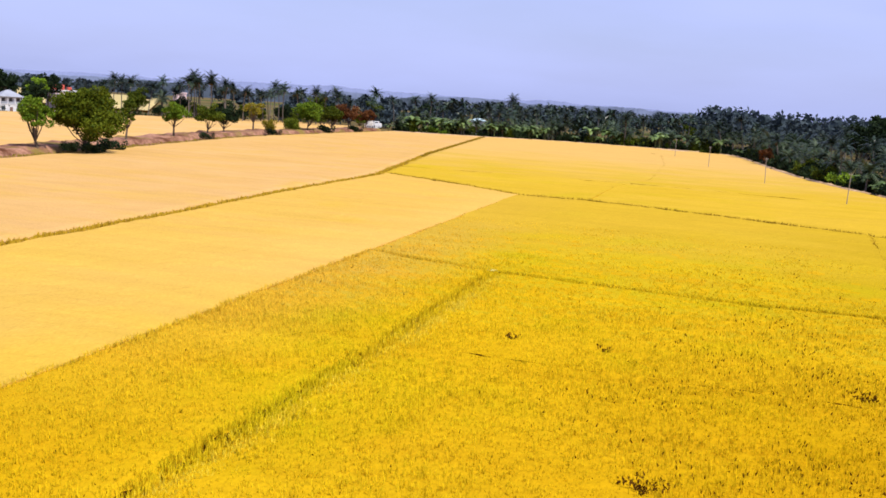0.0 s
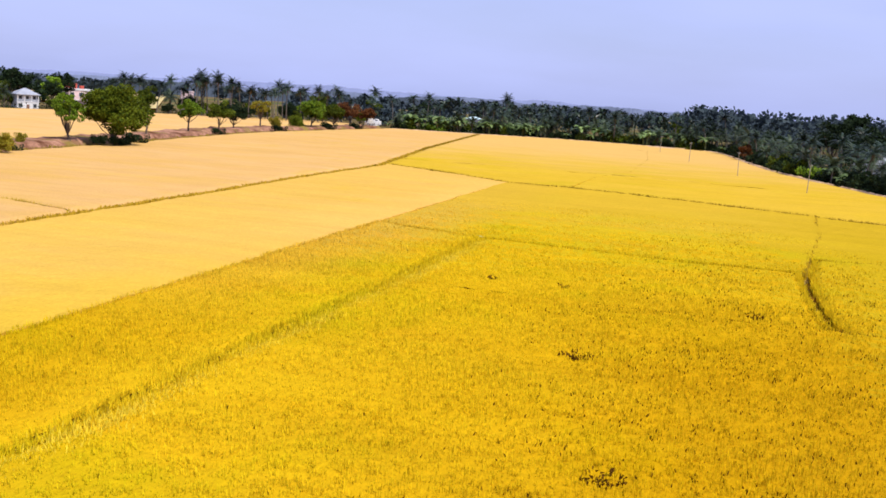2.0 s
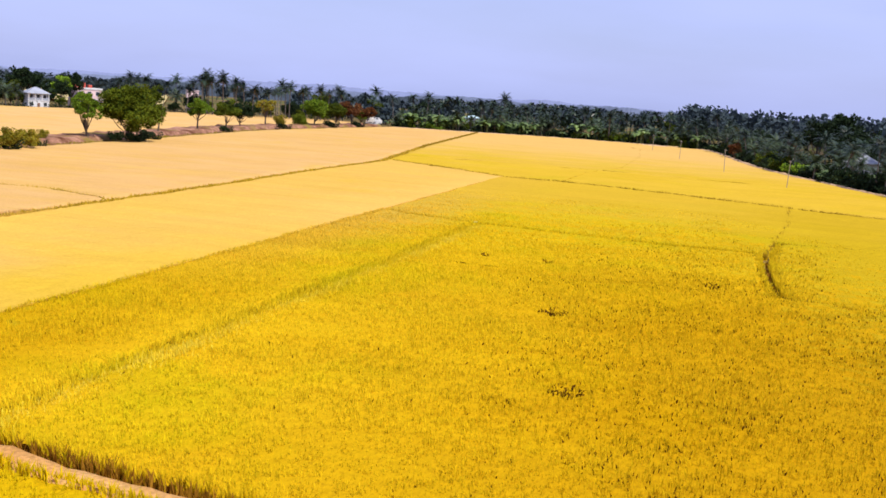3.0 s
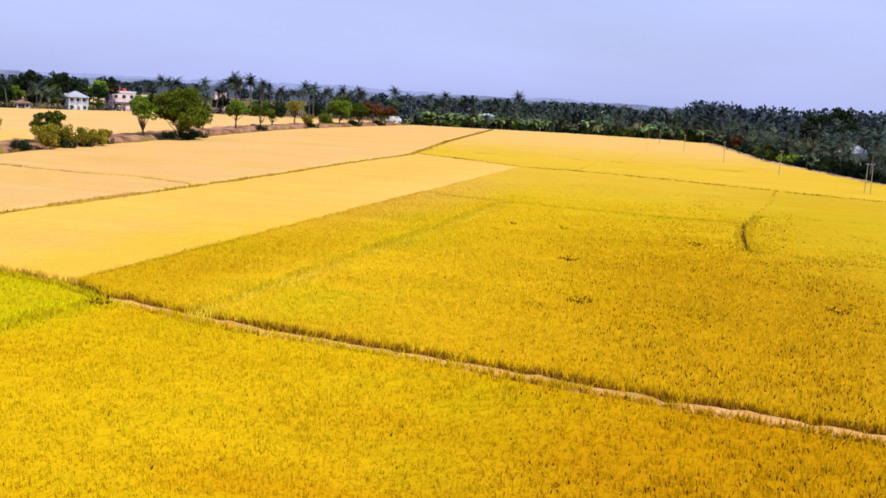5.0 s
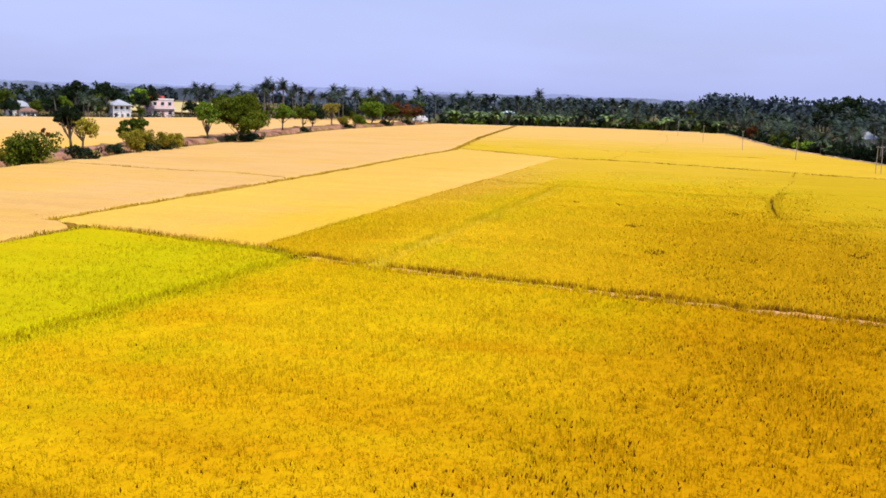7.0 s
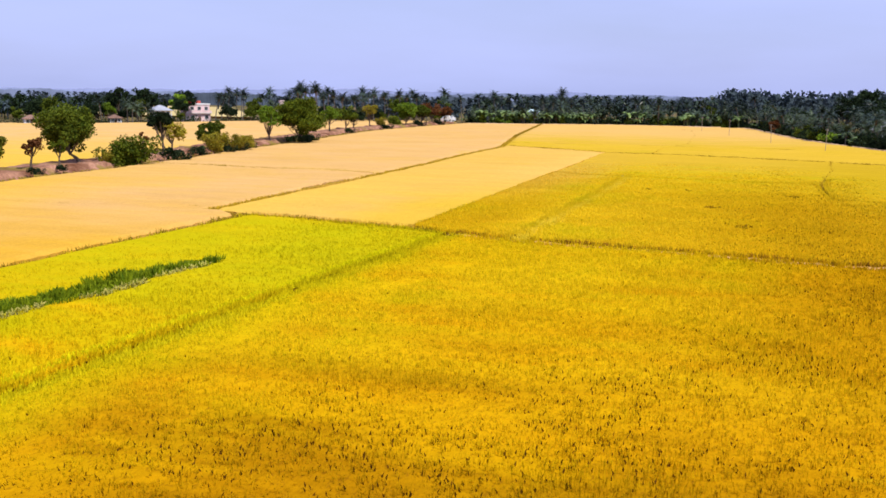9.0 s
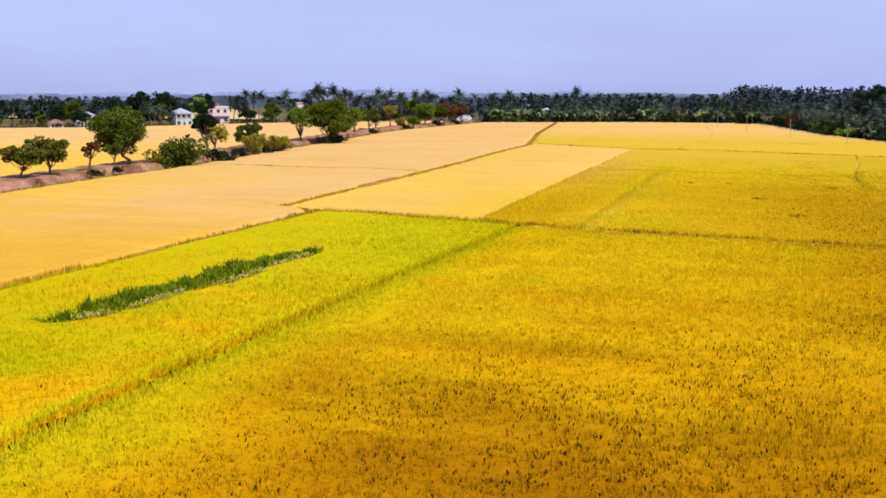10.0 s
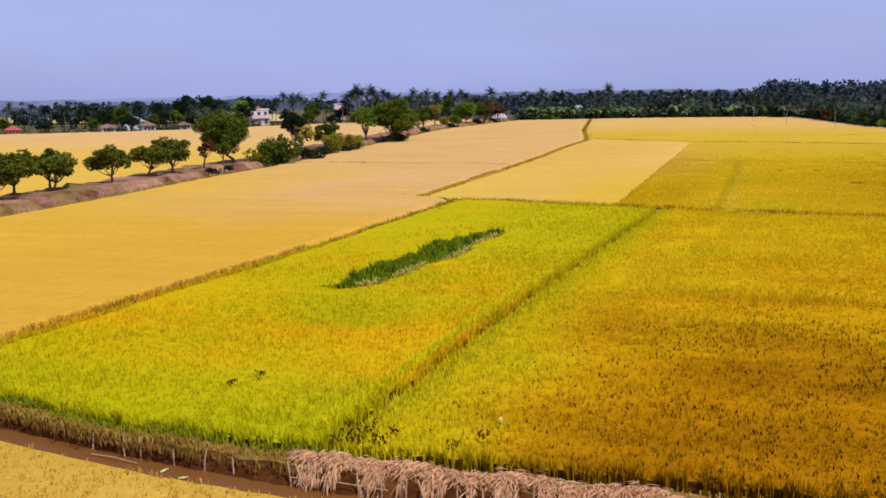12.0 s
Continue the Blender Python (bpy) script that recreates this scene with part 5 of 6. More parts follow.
EDGE = [make_shrub(shrub(81, 2.4, 3.2, LEAF_DARK, 0.3), "dense dark green shrub at the grove edge", pose(-70, 346, 0), group="shrubs at the edge of the grove"),
        make_shrub(shrub(82, 2.2, 2.8, LEAF_BRIGHT, 0.28), "bright green shrub at the grove edge", pose(-100, 330, 0), group="shrubs at the edge of the grove"),
        make_shrub(shrub(83, 2.6, 3.6, LEAF_MID, 0.3), "rounded green shrub at the grove edge", pose(-76, 340, 0), group="shrubs at the edge of the grove")]
for k in range(125):
    if k < 44:
        x = prng.uniform(-111, -6)
        y = float(FAR(x)) + 1.6 + prng.uniform(0, 10)
    else:
        y = prng.uniform(125, 338)
        x = float(GROVE(y)) + 2.0 + prng.uniform(0, 5)
    place(EDGE[int(prng.choice(3, p=[0.5, 0.17, 0.33] if k < 44 else [0.86, 0.02, 0.12]))], x, y, 0, prng.uniform(0, 360), prng.uniform(0.6, 1.25))
for x, y, s in ((-98.5, 352, 1.0), (-96.0, 356, 0.8), (-93.2, 350, 1.05), (-91.5, 358, 1.1)):
    place(EDGE[2], x, y, 0, x * 40 % 360, s)

# broad-leaved trees of the grove and by the houses
BROAD = [make_tree("broadleaf_tree", broad_tree(91, 12.5, 4.4, LEAF_DARK, 0.3, 44, 46, 0.46), "tall dark green broad-leaved tree", "tree", pose(-226, 276, 0), "broad-leaved trees of the plain"),
         make_tree("broadleaf_tree", broad_tree(92, 10.0, 4.6, LEAF_MID, 0.22, 44, 46, 0.46), "rounded green broad-leaved tree", "tree", pose(-150, 352, 0), "broad-leaved trees of the plain"),
         make_tree("broadleaf_tree", broad_tree(93, 11.0, 3.4, LEAF_BRIGHT, 0.25, 36, 46, 0.46), "tall bright green broad-leaved tree", "tree", pose(-212, 279, 0), "broad-leaved trees of the plain"),
         make_tree("broadleaf_tree", broad_tree(94, 9.0, 5.2, LEAF_DARK, 0.2, 48, 46, 0.5), "spreading dark broad-leaved tree", "tree", pose(-236, 262, 0), "broad-leaved trees of the plain")]
for x, y, k, s in ((-213, 286, 0, 0.95), (-207, 273, 0, 0.72), (-222, 256, 0, 1.0), (-216, 252, 3, 0.6), (-228, 262, 0, 0.85), (-204.5, 269, 1, 0.42), (-213, 262, 1, 0.45), (-218, 262, 1, 0.8), (-228, 252, 3, 0.9), (-231, 290, 0, 0.9), (-241, 243, 1, 0.9), (-222, 250, 2, 0.7), (-197, 291, 3, 0.7), (-193, 305, 1, 0.9), (-190, 296, 1, 0.6), (-252, 250, 3, 0.95), (-262, 236, 0, 0.75),
                   (-230, 232, 3, 0.65), (-223, 236, 1, 0.6), (-240, 224, 1, 0.55), (-252, 214, 3, 0.5), (-268, 212, 1, 0.6), (-280, 214, 3, 0.6), (-295, 200, 0, 0.6), (-312, 205, 3, 0.7), (-330, 180, 1, 0.7),
                   (-140, 345, 3, 0.8), (-132, 364, 1, 0.9), (-128, 338, 1, 0.6), (-175, 330, 3, 0.7), (-165, 326, 1, 0.6), (-187, 322, 3, 0.75), (-155, 336, 3, 0.7), (-158, 324, 1, 0.5), (-150, 331, 3, 0.55), (-145, 322, 1, 0.42), (-166, 309, 3, 0.42), (-138, 328, 1, 0.5), (-174, 303, 1, 0.4), (-182, 300, 3, 0.45), (-131, 347, 3, 0.6), (-120, 385, 3, 1.0), (-178, 316, 1, 0.55), (-170, 313, 3, 0.5), (-161, 318, 3, 0.55),
                   (12, 300, 3, 0.9), (24, 250, 0, 1.0), (30, 232, 3, 1.1), (40, 200, 1, 0.9), (10, 330, 3, 0.8), (52, 185, 0, 1.0), (60, 260, 0, 1.15), (75, 300, 0, 1.2), (45, 320, 3, 1.1), (-20, 380, 1, 0.8), (-60, 392, 3, 0.9), (36, 322, 0, 1.2)):
    place(BROAD[k], x, y, 0, (x * 31 + y * 7) % 360, s)
red = make_tree("red_shrub_tree", broad_tree(95, 5.0, 2.4, LEAF_RUST, 0.2, 24, 50, 0.3), "rust-red leaved tree at the grove edge", "tree", pose(4.2, 281, 0))


# far woods: joined, too many to count
def far_woods(label, spots, seed, palm_share, leaf, size):
    rng = np.random.default_rng(seed)
    vs = []
    for x, y, h in spots:
        if rng.uniform() < palm_share:
            n = 26
            az, el, ln = rng.uniform(0, 6.283, n), rng.uniform(-0.6, 1.2, n), rng.uniform(2.4, 3.8, n)
            c = np.array([x, y, h * 0.92])
            tip = c + np.stack([np.cos(az) * np.cos(el), np.sin(az) * np.cos(el), np.sin(el) - 0.35], 1) * ln[:, None]
            mid = c + np.stack([np.cos(az) * np.cos(el), np.sin(az) * np.cos(el), np.sin(el)], 1) * ln[:, None] * 0.55
            sd = np.stack([-np.sin(az), np.cos(az), np.zeros(n) - 0.3], 1) * 0.5
            vs.append(np.stack([np.tile(c, (n, 1)), mid + sd, tip, mid - sd], 1))
            t = np.array([[(x - 0.3, y, 0), (x + 0.3, y, 0), (x + 0.2, y, h * 0.95), (x - 0.2, y, h * 0.95)]], float)
            vs.append(t)
        else:
            n = 90
            d = rng.normal(size=(n, 3))
            d /= np.linalg.norm(d, axis=1)[:, None]
            p = np.array([x, y, h * 0.6]) + d * np.array([h * 0.42, h * 0.42, h * 0.4]) * rng.uniform(0.6, 1.1, (n, 1))
            p[:, 2] = np.maximum(p[:, 2], 0.3)
            v, _ = kites(rng, p, size, 0.4, 0.9)
            vs.append(v.reshape(-1, 4, 3))
    v = np.concatenate(vs).reshape(-1, 3)
    tagged(new("far_woods", mesh_np("far_woods", v, np.arange(len(v)).reshape(-1, 4), leaf)), label, "woods", "", "stuff")


def spread(seed, n, x0, x1, y0, y1, h0, h1, keep):
    rng = np.random.default_rng(seed)
    out = []
    while len(out) < n:
        x, y = rng.uniform(x0, x1), rng.uniform(y0, y1)
        if keep(x, y):
            out.append((x, y, rng.uniform(h0, h1)))
    return out


far_woods("dense dark palm grove behind the fields", spread(1, 760, -115, 330, 170, 600, 6, 12, lambda x, y: (y > FAR(x) + 28 and x < -5 and not near_shed(x, y)) or (x > GROVE(min(y, 340)) + 30 and x > 0)), 1, 0.65, PALM_LEAF, 0.8)
far_woods("dark mixed woods behind the grove", spread(2, 200, -160, 300, 480, 640, 8, 12, lambda x, y: True), 2, 0.35, LEAF_HAZED, 1.3)
far_woods("dark mixed trees behind the houses", spread(3, 75, -420, -225, 235, 400, 4, 8, lambda x, y: x + 0.6 * y < -80 and not (-330 < x < -235 and y > 340)), 3, 0.4, LEAF_HAZED, 1.0)
far_woods("scattered dark trees on the distant plain", spread(4, 160, -700, -120, 480, 760, 6, 11, lambda x, y: x > -0.95 * y), 4, 0.4, LEAF_HAZED, 1.3)
far_woods("scattered dark trees on the distant plain", spread(5, 120, -800, -330, 150, 520, 5, 9, lambda x, y: x < -420 + 0.1 * y), 5, 0.4, LEAF_HAZED, 1.2)


def undergrowth():
    """Low tangled plants that fill the foot of the grove."""
    rng = np.random.default_rng(23)
    cs = []
    while len(cs) < 1500:
        d = 1.5 + 72 * rng.uniform() ** 1.5
        if rng.uniform() < 0.38:
            x = rng.uniform(-112, 0)
            c = (x, float(FAR(x)) + d)
        else:
            y = rng.uniform(110, 345)
            c = (float(GROVE(y)) + d * 1.2, y)
        h = rng.uniform(0.6, 2.4)
        if not (near_shed(*c) and c[1] > 340):
            cs.append((c[0], c[1], h * 0.5))
    back = line_y((-330, 100), (-262, 190), (-222, 218), (-206, 241), (-194, 277), (-172, 322), (-158, 345))
    for _ in range(260):
        y = rng.uniform(150, 345)
        cs.append((float(back(y)) - 1 - 26 * rng.uniform() ** 1.6, y, rng.uniform(0.3, 1.3)))
    cs = np.array(cs)
    dirs = rng.normal(size=(len(cs), 32, 3))
    dirs *= (rng.uniform(0.4, 1.0, (len(cs), 32)) / np.linalg.norm(dirs, axis=2))[:, :, None]
    pts = cs[:, None, :] + dirs * np.stack([np.full(len(cs), 1.8), np.full(len(cs), 1.8), cs[:, 2] * 1.4 + 0.2], 1)[:, None, :]
    pts = pts.reshape(-1, 3)
    pts[:, 2] = np.abs(pts[:, 2])
    v, f = kites(rng, pts, 0.34, 0.6, 0.6)
    tagged(new("undergrowth", mesh_np("undergrowth", v, f, LEAF_DARK)), "dark tangled undergrowth at the foot of the trees", "undergrowth", "", "stuff")


undergrowth()
far_woods("dark trees behind the tall palms", spread(9, 70, -190, -112, 342, 430, 4, 7.5, lambda x, y: x > -0.52 * y), 9, 0.35, LEAF_HAZED, 0.8)
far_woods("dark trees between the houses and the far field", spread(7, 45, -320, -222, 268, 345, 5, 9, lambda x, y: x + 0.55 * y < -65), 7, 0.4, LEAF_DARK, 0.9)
far_woods("hazy bluish dark woods behind the palms", spread(11, 150, -20, 190, 375, 470, 13.0, 16.0, lambda x, y: True), 11, 0.04, LEAF_HAZED, 1.0)
far_woods("tall dark woods rising behind the grove", spread(6, 170, 45, 330, 230, 560, 12.5, 16.5, lambda x, y: x > GROVE(min(y, 340)) + 45), 6, 0.12, LEAF_HAZED, 1.1)


def ridge(label, radius, h, seed, mat, rough):
    """A low uneven line of woods or hills on the horizon."""
    a = np.linspace(radians(45), radians(170), 1500)
    r = np.random.default_rng(seed)
    bumps = np.convolve(r.normal(size=len(a) + 20), np.ones(21) / 4.6, "valid")
    top = h * (0.72 + 0.16 * np.sin(a * 9 + seed) + 0.08 * np.sin(a * 23 + 2 * seed)) + rough * bumps
    cx, cy = radius * np.cos(a), radius * np.sin(a)
    v = np.concatenate([np.stack([cx, cy, np.full_like(a, -5)], 1), np.stack([cx * 1.01, cy * 1.01, top], 1), np.stack([cx * 1.06, cy * 1.06, np.full_like(a, -5)], 1)])
    n = len(a)
    k = np.arange(n - 1)
    q = np.concatenate([np.stack([k, k + 1, n + k + 1, n + k], 1), np.stack([n + k, n + k + 1, 2 * n + k + 1, 2 * n + k], 1)])
    tagged(new("backdrop", mesh_np("backdrop", v, q, mat)), label, "hills", "", "structure")


# all three backdrop colours carry the haze of distance
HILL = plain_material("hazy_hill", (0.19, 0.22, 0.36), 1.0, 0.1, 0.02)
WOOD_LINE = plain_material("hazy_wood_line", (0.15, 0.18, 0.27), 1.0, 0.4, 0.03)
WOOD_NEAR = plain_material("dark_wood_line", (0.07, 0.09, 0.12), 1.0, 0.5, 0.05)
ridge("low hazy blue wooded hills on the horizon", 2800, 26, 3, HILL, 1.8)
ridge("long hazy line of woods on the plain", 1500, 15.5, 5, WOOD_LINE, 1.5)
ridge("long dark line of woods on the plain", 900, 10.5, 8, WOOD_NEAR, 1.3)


# ---- buildings ----
def window(parent, x, y, z, w, h, face=-1):
    """A window in a wall that faces -y (or +y)."""
    win = part("window", box(w + 0.16, 0.12, h + 0.16, x, y + face * 0.02, z - 0.08), WHITE_WALL, parent, "white window frame")
    part("pane", box(w, 0.06, h, x, y + face * 0.07, z), DARK_PANE, win, "dark glass pane")
    part("sill", box(w + 0.3, 0.22, 0.08, x, y + face * 0.1, z - 0.14), WHITE_WALL, win)


def hip_roof(w, d, h, z, over=0.6):
    bm = bmesh.new()
    a, b, r = w / 2 + over, d / 2 + over, max(0.0, (w - d) / 2)
    lo = [bm.verts.new(p) for p in ((-a, -b, z), (a, -b, z), (a, b, z), (-a, b, z))]
    lo2 = [bm.verts.new(p) for p in ((-a, -b, z - 0.18), (a, -b, z - 0.18), (a, b, z - 0.18), (-a, b, z - 0.18))]
    t = [bm.verts.new((-r - 0.02, 0, z + h)), bm.verts.new((r + 0.02, 0, z + h))]
    for f in ((lo[0], lo[1], t[1], t[0]), (lo[1], lo[2], t[1]), (lo[2], lo[3], t[0], t[1]), (lo[3], lo[0], t[0]), tuple(reversed(lo2)), *((lo2[i], lo2[(i + 1) % 4], lo[(i + 1) % 4], lo[i]) for i in range(4))):
        bm.faces.new(f)
    return bm


def grey_roof_house(m):
    h = tagged(new("house"), "two-storey white house with a grey hipped roof", "house")
    part("lower_wall", box(7.6, 7, 2.9), WHITE_WALL, h)
    part("upper_wall", box(6.8, 6, 2.5, 0, 0.3, 3.1), WHITE_WALL, h)
    part("balcony", box(7.9, 7.3, 0.2, 0, 0, 2.9), WHITE_WALL, h)
    part("railing", box(7.7, 0.1, 0.8, 0, -3.55, 3.1), GREY_ROOF, h, "grey balcony railing")
    part("roof", hip_roof(7.4, 6.6, 2.2, 5.6), GREY_ROOF, h, "grey hipped roof")
    for x in (-2.4, 0, 2.4):
        window(h, x, -2.7, 3.9, 1.1, 1.2)
    for x in (-2.6, 2.4):
        window(h, x, -3.5, 1.0, 1.2, 1.3)
    part("door", box(1.0, 0.1, 2.1, 0, -3.53, 0), TILE_ROOF, h, "brown door")
    for x in (-3.6, -1.2, 1.2, 3.6):
        part("column", box(0.22, 0.22, 2.5, x, -3.5, 3.1), WHITE_WALL, h)
    h.matrix_basis = m


def pink_house(m):
    h = tagged(new("house"), "two-storey pink and white flat-roofed house with red roof rooms", "house")
    part("lower_wall", box(8.6, 7, 3.0), PINK_WALL, h)
    part("upper_wall", box(8.2, 6.6, 2.9, 0, 0.1, 3.15), PINK_WALL, h)
    part("slab", box(9.2, 8.0, 0.18, 0, -0.3, 3.0), WHITE_WALL, h)
    part("parapet", box(8.6, 7.0, 0.5, 0, 0.1, 6.05), WHITE_WALL, h)
    part("roof_room", box(3.2, 2.6, 1.6, -1.8, 0.8, 6.5), RED_PAINT, h, "red roof room")
    part("roof_tank", box(1.2, 1.2, 1.0, 1.6, 0.5, 6.5, 0.15), RED_PAINT, h, "red roof tank")
    for x in (-2.8, 0.0, 2.7):
        window(h, x, -3.2, 4.2, 1.2, 1.2)
    for x in (-2.8, 2.7):
        window(h, x, -3.5, 1.0, 1.3, 1.3)
    part("door", box(1.0, 0.1, 2.1, 0, -3.53, 0), TILE_ROOF, h, "brown door")
    part("balcony_wall", box(8.8, 0.14, 0.8, 0, -4.2, 3.18), PINK_WALL, h)
    h.matrix_basis = m


def small_house(label, m, w, d, hgt, roof_mat, wall_mat):
    h = tagged(new("house"), label, "house")
    part("wall", box(w, d, hgt), wall_mat, h)
    part("roof", hip_roof(w, d, hgt * 0.55, hgt + 0.02), roof_mat, h)
    for x in (-w * 0.28, w * 0.28):
        window(h, x, -d / 2, 0.9, 0.9, 1.0)
    part("door", box(0.9, 0.1, 2.0, 0, -d / 2 - 0.03, 0), TILE_ROOF, h, "brown door")
    h.matrix_basis = m


grey_roof_house(at(-209.5, 263.0, 0, 55, 0.86))
pink_house(at(-214.4, 296.2, 0, 56, 1.08))
small_house("low white house with a grey roof among trees", pose(-243, 252, 0, 0, 0, 40), 9, 6, 3.4, GREY_ROOF, WHITE_WALL)
small_house("small hut with a brown roof and white walls", pose(-217, 246, 0, 0, 0, 45), 4, 4, 2.2, TILE_ROOF, WHITE_WALL)
small_house("small white-walled hut behind the field", pose(-223, 232, 0, 0, 0, 45), 4.5, 4, 2.4, TILE_ROOF, WHITE_WALL)
small_house("small white-walled hut among trees", pose(-229, 217, 0, 0, 0, 45), 4.5, 3.5, 2.2, TILE_ROOF, WHITE_WALL)
small_house("red-painted hut by the field", pose(-253, 199, 0, 0, 0, 45), 4, 4, 2.3, RED_PAINT, RED_PAINT)
small_house("low pale house with a grey roof behind palms", pose(31.5, 229, 0, 0, 0, -6), 8, 6, 3.9, GREY_ROOF, WHITE_WALL)
tower = tagged(new("tower_house"), "tall pale pink narrow building between palms", "house")
part("wall", box(4.2, 4.2, 8.0), PINK_WALL, tower)
part("parapet", box(4.5, 4.5, 0.5, 0, 0, 8.0), PINK_WALL, tower)
for z in (1.5, 4.6):
    window(tower, 0, -2.1, z, 1.0, 1.2)
tower.matrix_basis = pose(-191, 328, 0, 0, 0, 35)
shed = tagged(new("shed"), "small shed with a pale blue sheet roof among palms", "shed")
part("wall", box(5.0, 4.0, 5.0), WHITE_WALL, shed)
part("roof", hip_roof(5.0, 4.0, 0.9, 5.05, 0.6), BLUE_ROOF, shed, "pale blue sheet roof")
window(shed, 0, -2.0, 2.6, 1.2, 1.1)
shed.matrix_basis = pose(-95.6, 374, 0, 0, 0, 10)


# ---- vehicles at the end of the road ----
def van(label, m):
    v = tagged(new("van"), label, "van", "parked vans at the end of the road")
    bm = box(4.6, 1.8, 1.3, 0, 0, 0.45, 0.12)
    body = part("body", bm, VAN_WHITE, v)
    part("cabin", box(3.6, 1.66, 0.65, -0.3, 0, 1.7, 0.16), VAN_WHITE, v)
    part("windscreen", box(0.06, 1.4, 0.5, 1.52, 0, 1.76), DARK_PANE, v)
    for s in (-1, 1):
        part("side_window", box(2.6, 0.04, 0.42, -0.3, s * 0.84, 1.8), DARK_PANE, v)
        part("headlight", box(0.06, 0.3, 0.18, 2.31, s * 0.6, 0.9), CERAMIC, v)
        for x in (-1.4, 1.5):
            bm = bmesh.new()
            bmesh.ops.create_cone(bm, cap_ends=True, segments=16, radius1=0.34, radius2=0.34, depth=0.22, matrix=pose(x, s * 0.84, 0.34, 90))
            w = part("wheel", bm, RUBBER, v)
            bm = bmesh.new()
            bmesh.ops.create_cone(bm, cap_ends=True, segments=12, radius1=0.19, radius2=0.16, depth=0.06, matrix=pose(x, s * 0.97, 0.34, 90 * s))
            part("rim", bm, CERAMIC, w)
    v.matrix_basis = m


van("white van parked at the end of the road", pose(-122.5, 335, 0.4, 0, 0, 160))
van("white van parked beside roadside trees", pose(-117.5, 321, 1.54, 0, 0, 100))
van("white van parked at the end of the road", pose(-119.5, 330, 1.0, 0, 0, 20))


# ---- power poles ----
def power_pole(x, y, tip, turn):
    p = tagged(new("power_pole"), "slim pale concrete power pole with a short crossarm", "power pole", "power poles in the rice")
    t = tube([(0, 0, -0.3), (0, 0, 3), (0, 0, 5.5)], [0.07, 0.06, 0.045], 8)
    part("shaft", mesh_np("shaft", *t, CONCRETE, True), None, p)
    arm = part("crossarm", box(0.6, 0.05, 0.05, 0, 0, 5.2), CONCRETE, p)
    for k in (-0.26, 0, 0.26):
        part("insulator", box(0.05, 0.05, 0.12, k, 0, 5.25, 0.012), CERAMIC, arm)
    p.matrix_basis = pose(x, y, 0, tip, tip * 0.6, turn)


for x, y, tip, turn in ((-8.4, 243, 1, 20), (3.3, 198, -2, 20), (14.3, 162.5, 2, 20), (26.2, 129, 1, 20), (27.0, 128, -1, 20), (-19, 290, 1, 20)):
    power_pole(x, y, tip, turn)


# ---- small things ----
def straw_heap():
    """Dry straw laid over sticks along the bund, hanging towards the ditch."""
    rng = np.random.default_rng(91)
    n = 8000
    x = rng.uniform(-24.6, -12.0, n)
    k = rng.uniform(0, 1, n) ** 1.6
    bare = (k > 0.42) & (np.sin(x * 6.1) + np.sin(x * 3.3 + 1) > 0.1) | (rng.uniform(size=n) < np.clip((x + 15.5) / 3.5, 0, 0.9))
    x, k = x[~bare], k[~bare]
    n = len(x)
    yb = DITCH(x) + 1.0 + 0.12 * np.sin(x * 1.7) - 0.9 * k
    zb = 0.50 + 0.05 * np.sin(x * 2.1) - 0.42 * k ** 2
    ln = rng.uniform(0.2, 0.55, n)
    a = np.where(k < 0.42, rng.uniform(-1.7, 1.7, n), rng.normal(0, 0.25, n))
    dx, dy, dz = np.sin(a) * ln, -np.cos(a) * ln * (1 - 0.6 * k), -ln * (0.02 + 1.0 * k ** 1.5)
    b0 = np.stack([x, yb, zb + rng.normal(0, 0.07, n)], 1)
    tip = b0 + np.stack([dx, dy, dz], 1)
    mid = (b0 + tip) / 2 + np.array([0, 0, 0.04])
    w = rng.uniform(0.01, 0.03, n)
    fa = rng.uniform(0, 6.283, n)
    sd = np.stack([np.cos(fa) * w, np.sin(fa) * w * 0.3, np.abs(np.sin(fa)) * w], 1)
    v = np.stack([b0, mid + sd, tip, mid - sd], 1).reshape(-1, 3)
    tagged(new("straw_heap", mesh_np("straw_heap", v, np.arange(4 * n).reshape(-1, 4), STRAW_DRY)), "pale pink dry straw heaped along the bund", "straw", "", "stuff")


straw_heap()


def stake(x, y, h, tip, turn):
    t = tube([(0, 0, -0.5), (0.02, 0, h * 0.5), (0.0, 0.02, h)], [0.034, 0.03, 0.024], 6)
    ob = tagged(new("stake", mesh_np("stake", *t, STICK, True)), "thin dry wooden stake stuck in the ditch bank", "stake", "stakes of the ditch bank")
    ob.matrix_basis = pose(x, y, -0.1, tip, 0, turn)


srng = np.random.default_rng(17)
for k in range(26):
    x = -24.6 + 14 * k / 25 + srng.normal(0, 0.15)
    stake(x, float(DITCH(x)) + 0.12 + srng.normal(0, 0.05), srng.uniform(0.45, 0.7), srng.uniform(-14, 6), srng.uniform(0, 360))
for x in (-32.3, -30.9, -30.2, -28.8, -27.6, -26.5):
    stake(x, float(DITCH(x)) + 0.15, srng.uniform(0.4, 0.6), srng.uniform(-20, 10), srng.uniform(0, 360))


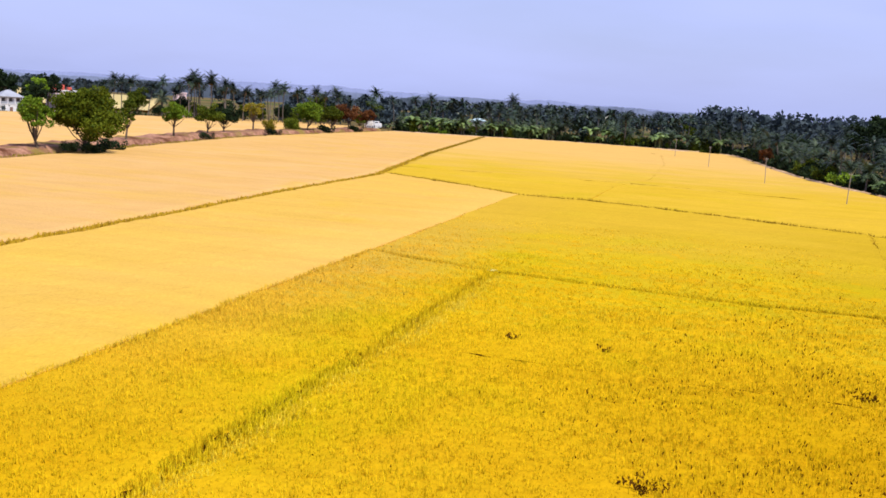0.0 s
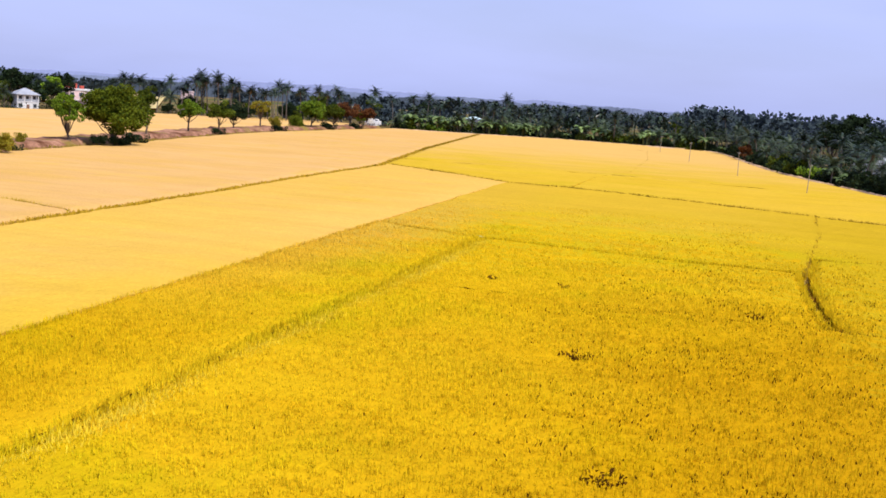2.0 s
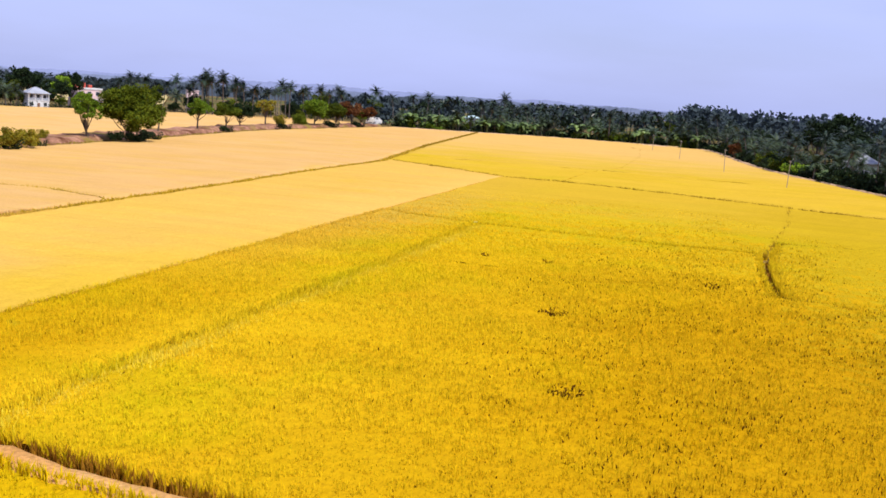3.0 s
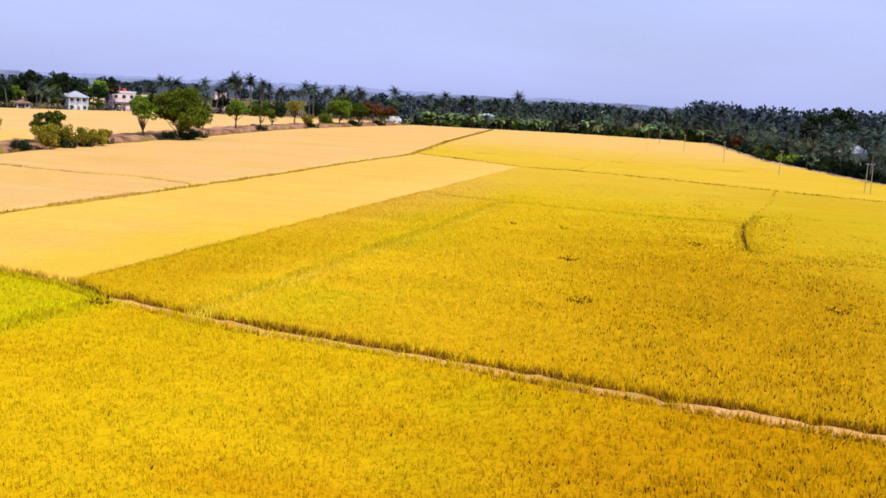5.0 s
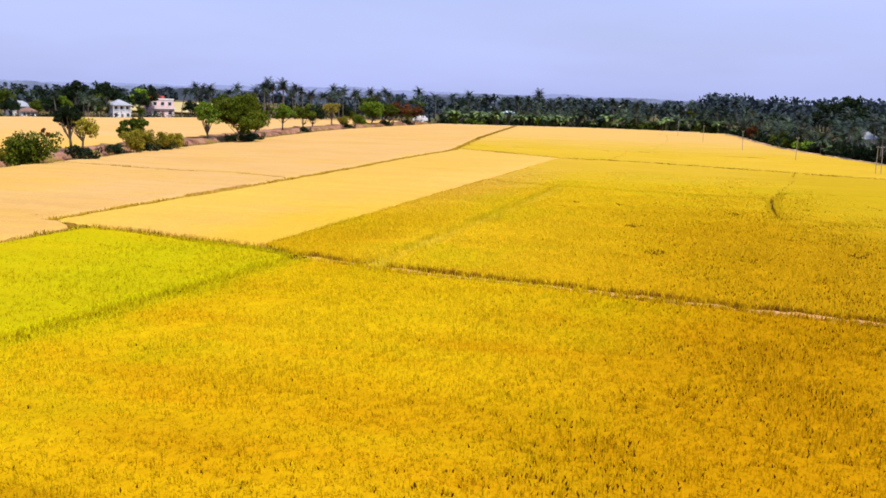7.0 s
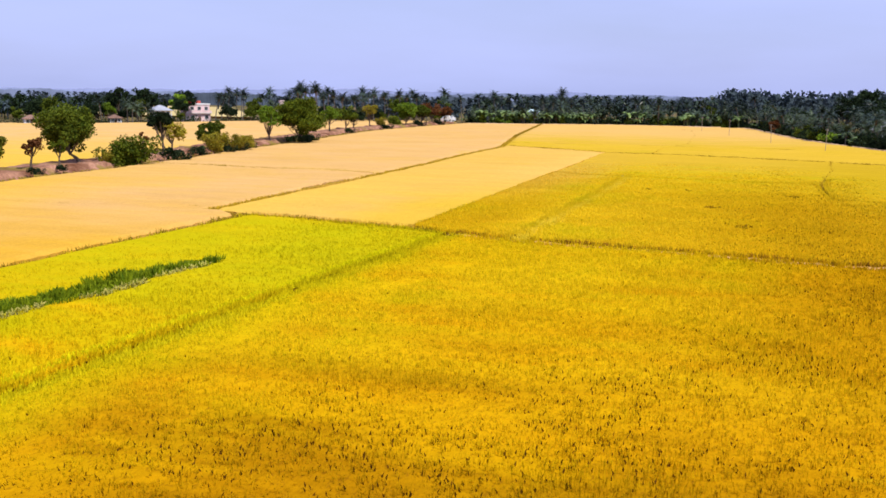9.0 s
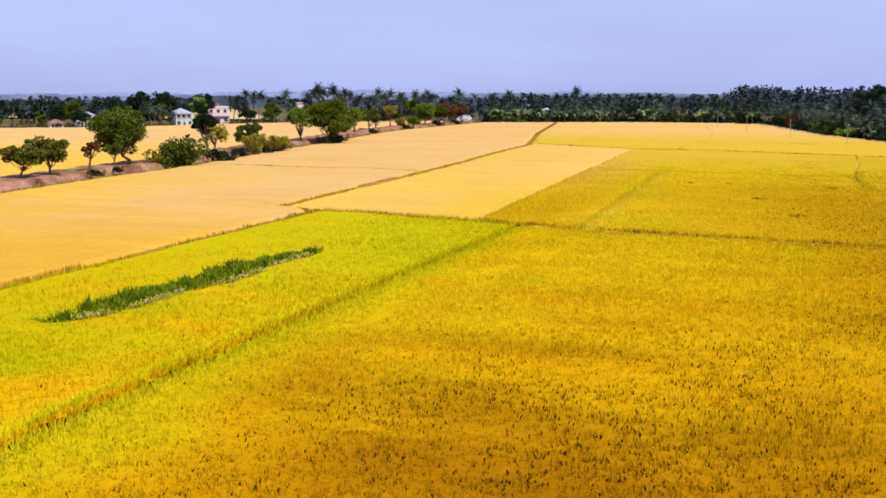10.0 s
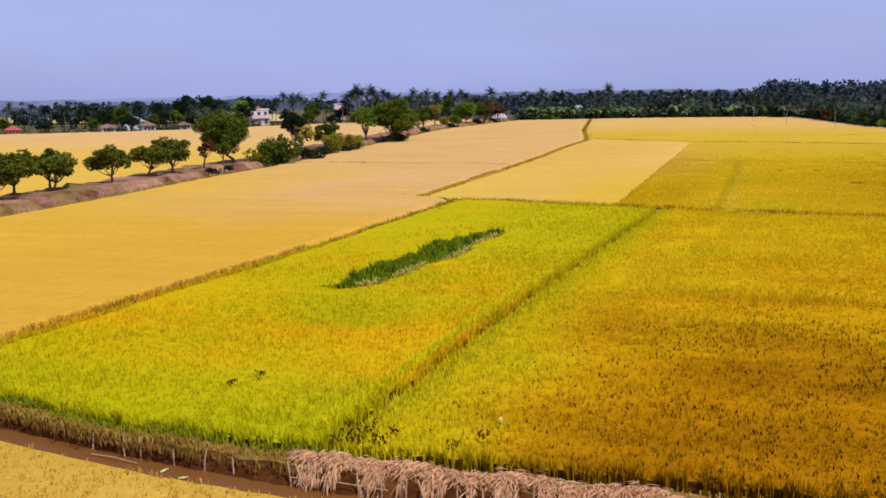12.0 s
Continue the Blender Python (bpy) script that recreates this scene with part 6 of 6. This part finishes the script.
def rail(x0, x1, dy, z):
    t = tube([(x0, float(DITCH(x0)) + dy, z), ((x0 + x1) / 2, float(DITCH((x0 + x1) / 2)) + dy, z + 0.04), (x1, float(DITCH(x1)) + dy, z)], [0.016, 0.018, 0.012], 6)
    tagged(new("rail_stick", mesh_np("rail_stick", *t, STICK, True)), "long thin dry stick lying along the ditch", "stick", "sticks of the ditch bank")


rail(-24.4, -21.2, 0.08, 0.05)
rail(-32.0, -30.0, -0.35, -0.2)


def bottle(x, y, turn):
    b = tagged(new("bottle"), "empty white plastic bottle lying in the muddy ditch", "bottle")
    t = tube([(-0.16, 0, 0), (-0.15, 0, 0), (0.08, 0, 0), (0.14, 0, 0), (0.18, 0, 0)], [0.01, 0.055, 0.055, 0.025, 0.025], 10)
    part("body", mesh_np("body", *t, SACK_WHITE, True), None, b)
    t = tube([(0.18, 0, 0), (0.22, 0, 0), (0.221, 0, 0)], [0.03, 0.03, 0.002], 8)
    part("cap", mesh_np("cap", *t, CERAMIC), None, b)
    b.matrix_basis = pose(x, y, -0.21, 0, -8, turn) @ Matrix.Scale(0.8, 4)


bottle(-28.8, -65.6, 70)
bottle(-27.9, -66.0, 20)


def sack(x, y, z, s, turn, flat=0.5, deep=0.6):
    """A crumpled white sack caught on the rice."""
    bm = bmesh.new()
    bmesh.ops.create_icosphere(bm, subdivisions=3, radius=0.5)
    for v in bm.verts:
        n = noise.noise(v.co * 3.1 + Vector((x, y, 0))) * 0.28 + noise.noise(v.co * 8) * 0.1
        v.co = Vector((v.co.x * (1 + n), v.co.y * deep * (1 + n), v.co.z * flat * (1 + n)))
    me = bpy.data.meshes.new("plastic_sack")
    bm.to_mesh(me)
    bm.free()
    me.materials.append(SACK_WHITE)
    ob = tagged(new("plastic_sack", me), "crumpled white plastic sack lying on the rice", "sack")
    ob.matrix_basis = at(x, y, z, turn, s)


sack(-16.2, 70.0, 0.82, 0.8, 20, 0.22, 0.5)
sack(8.2, 67.6, 0.6, 0.5, 60)
sack(-19.1, -61.2, 0.84, 0.2, 70, 1.1, 0.5)
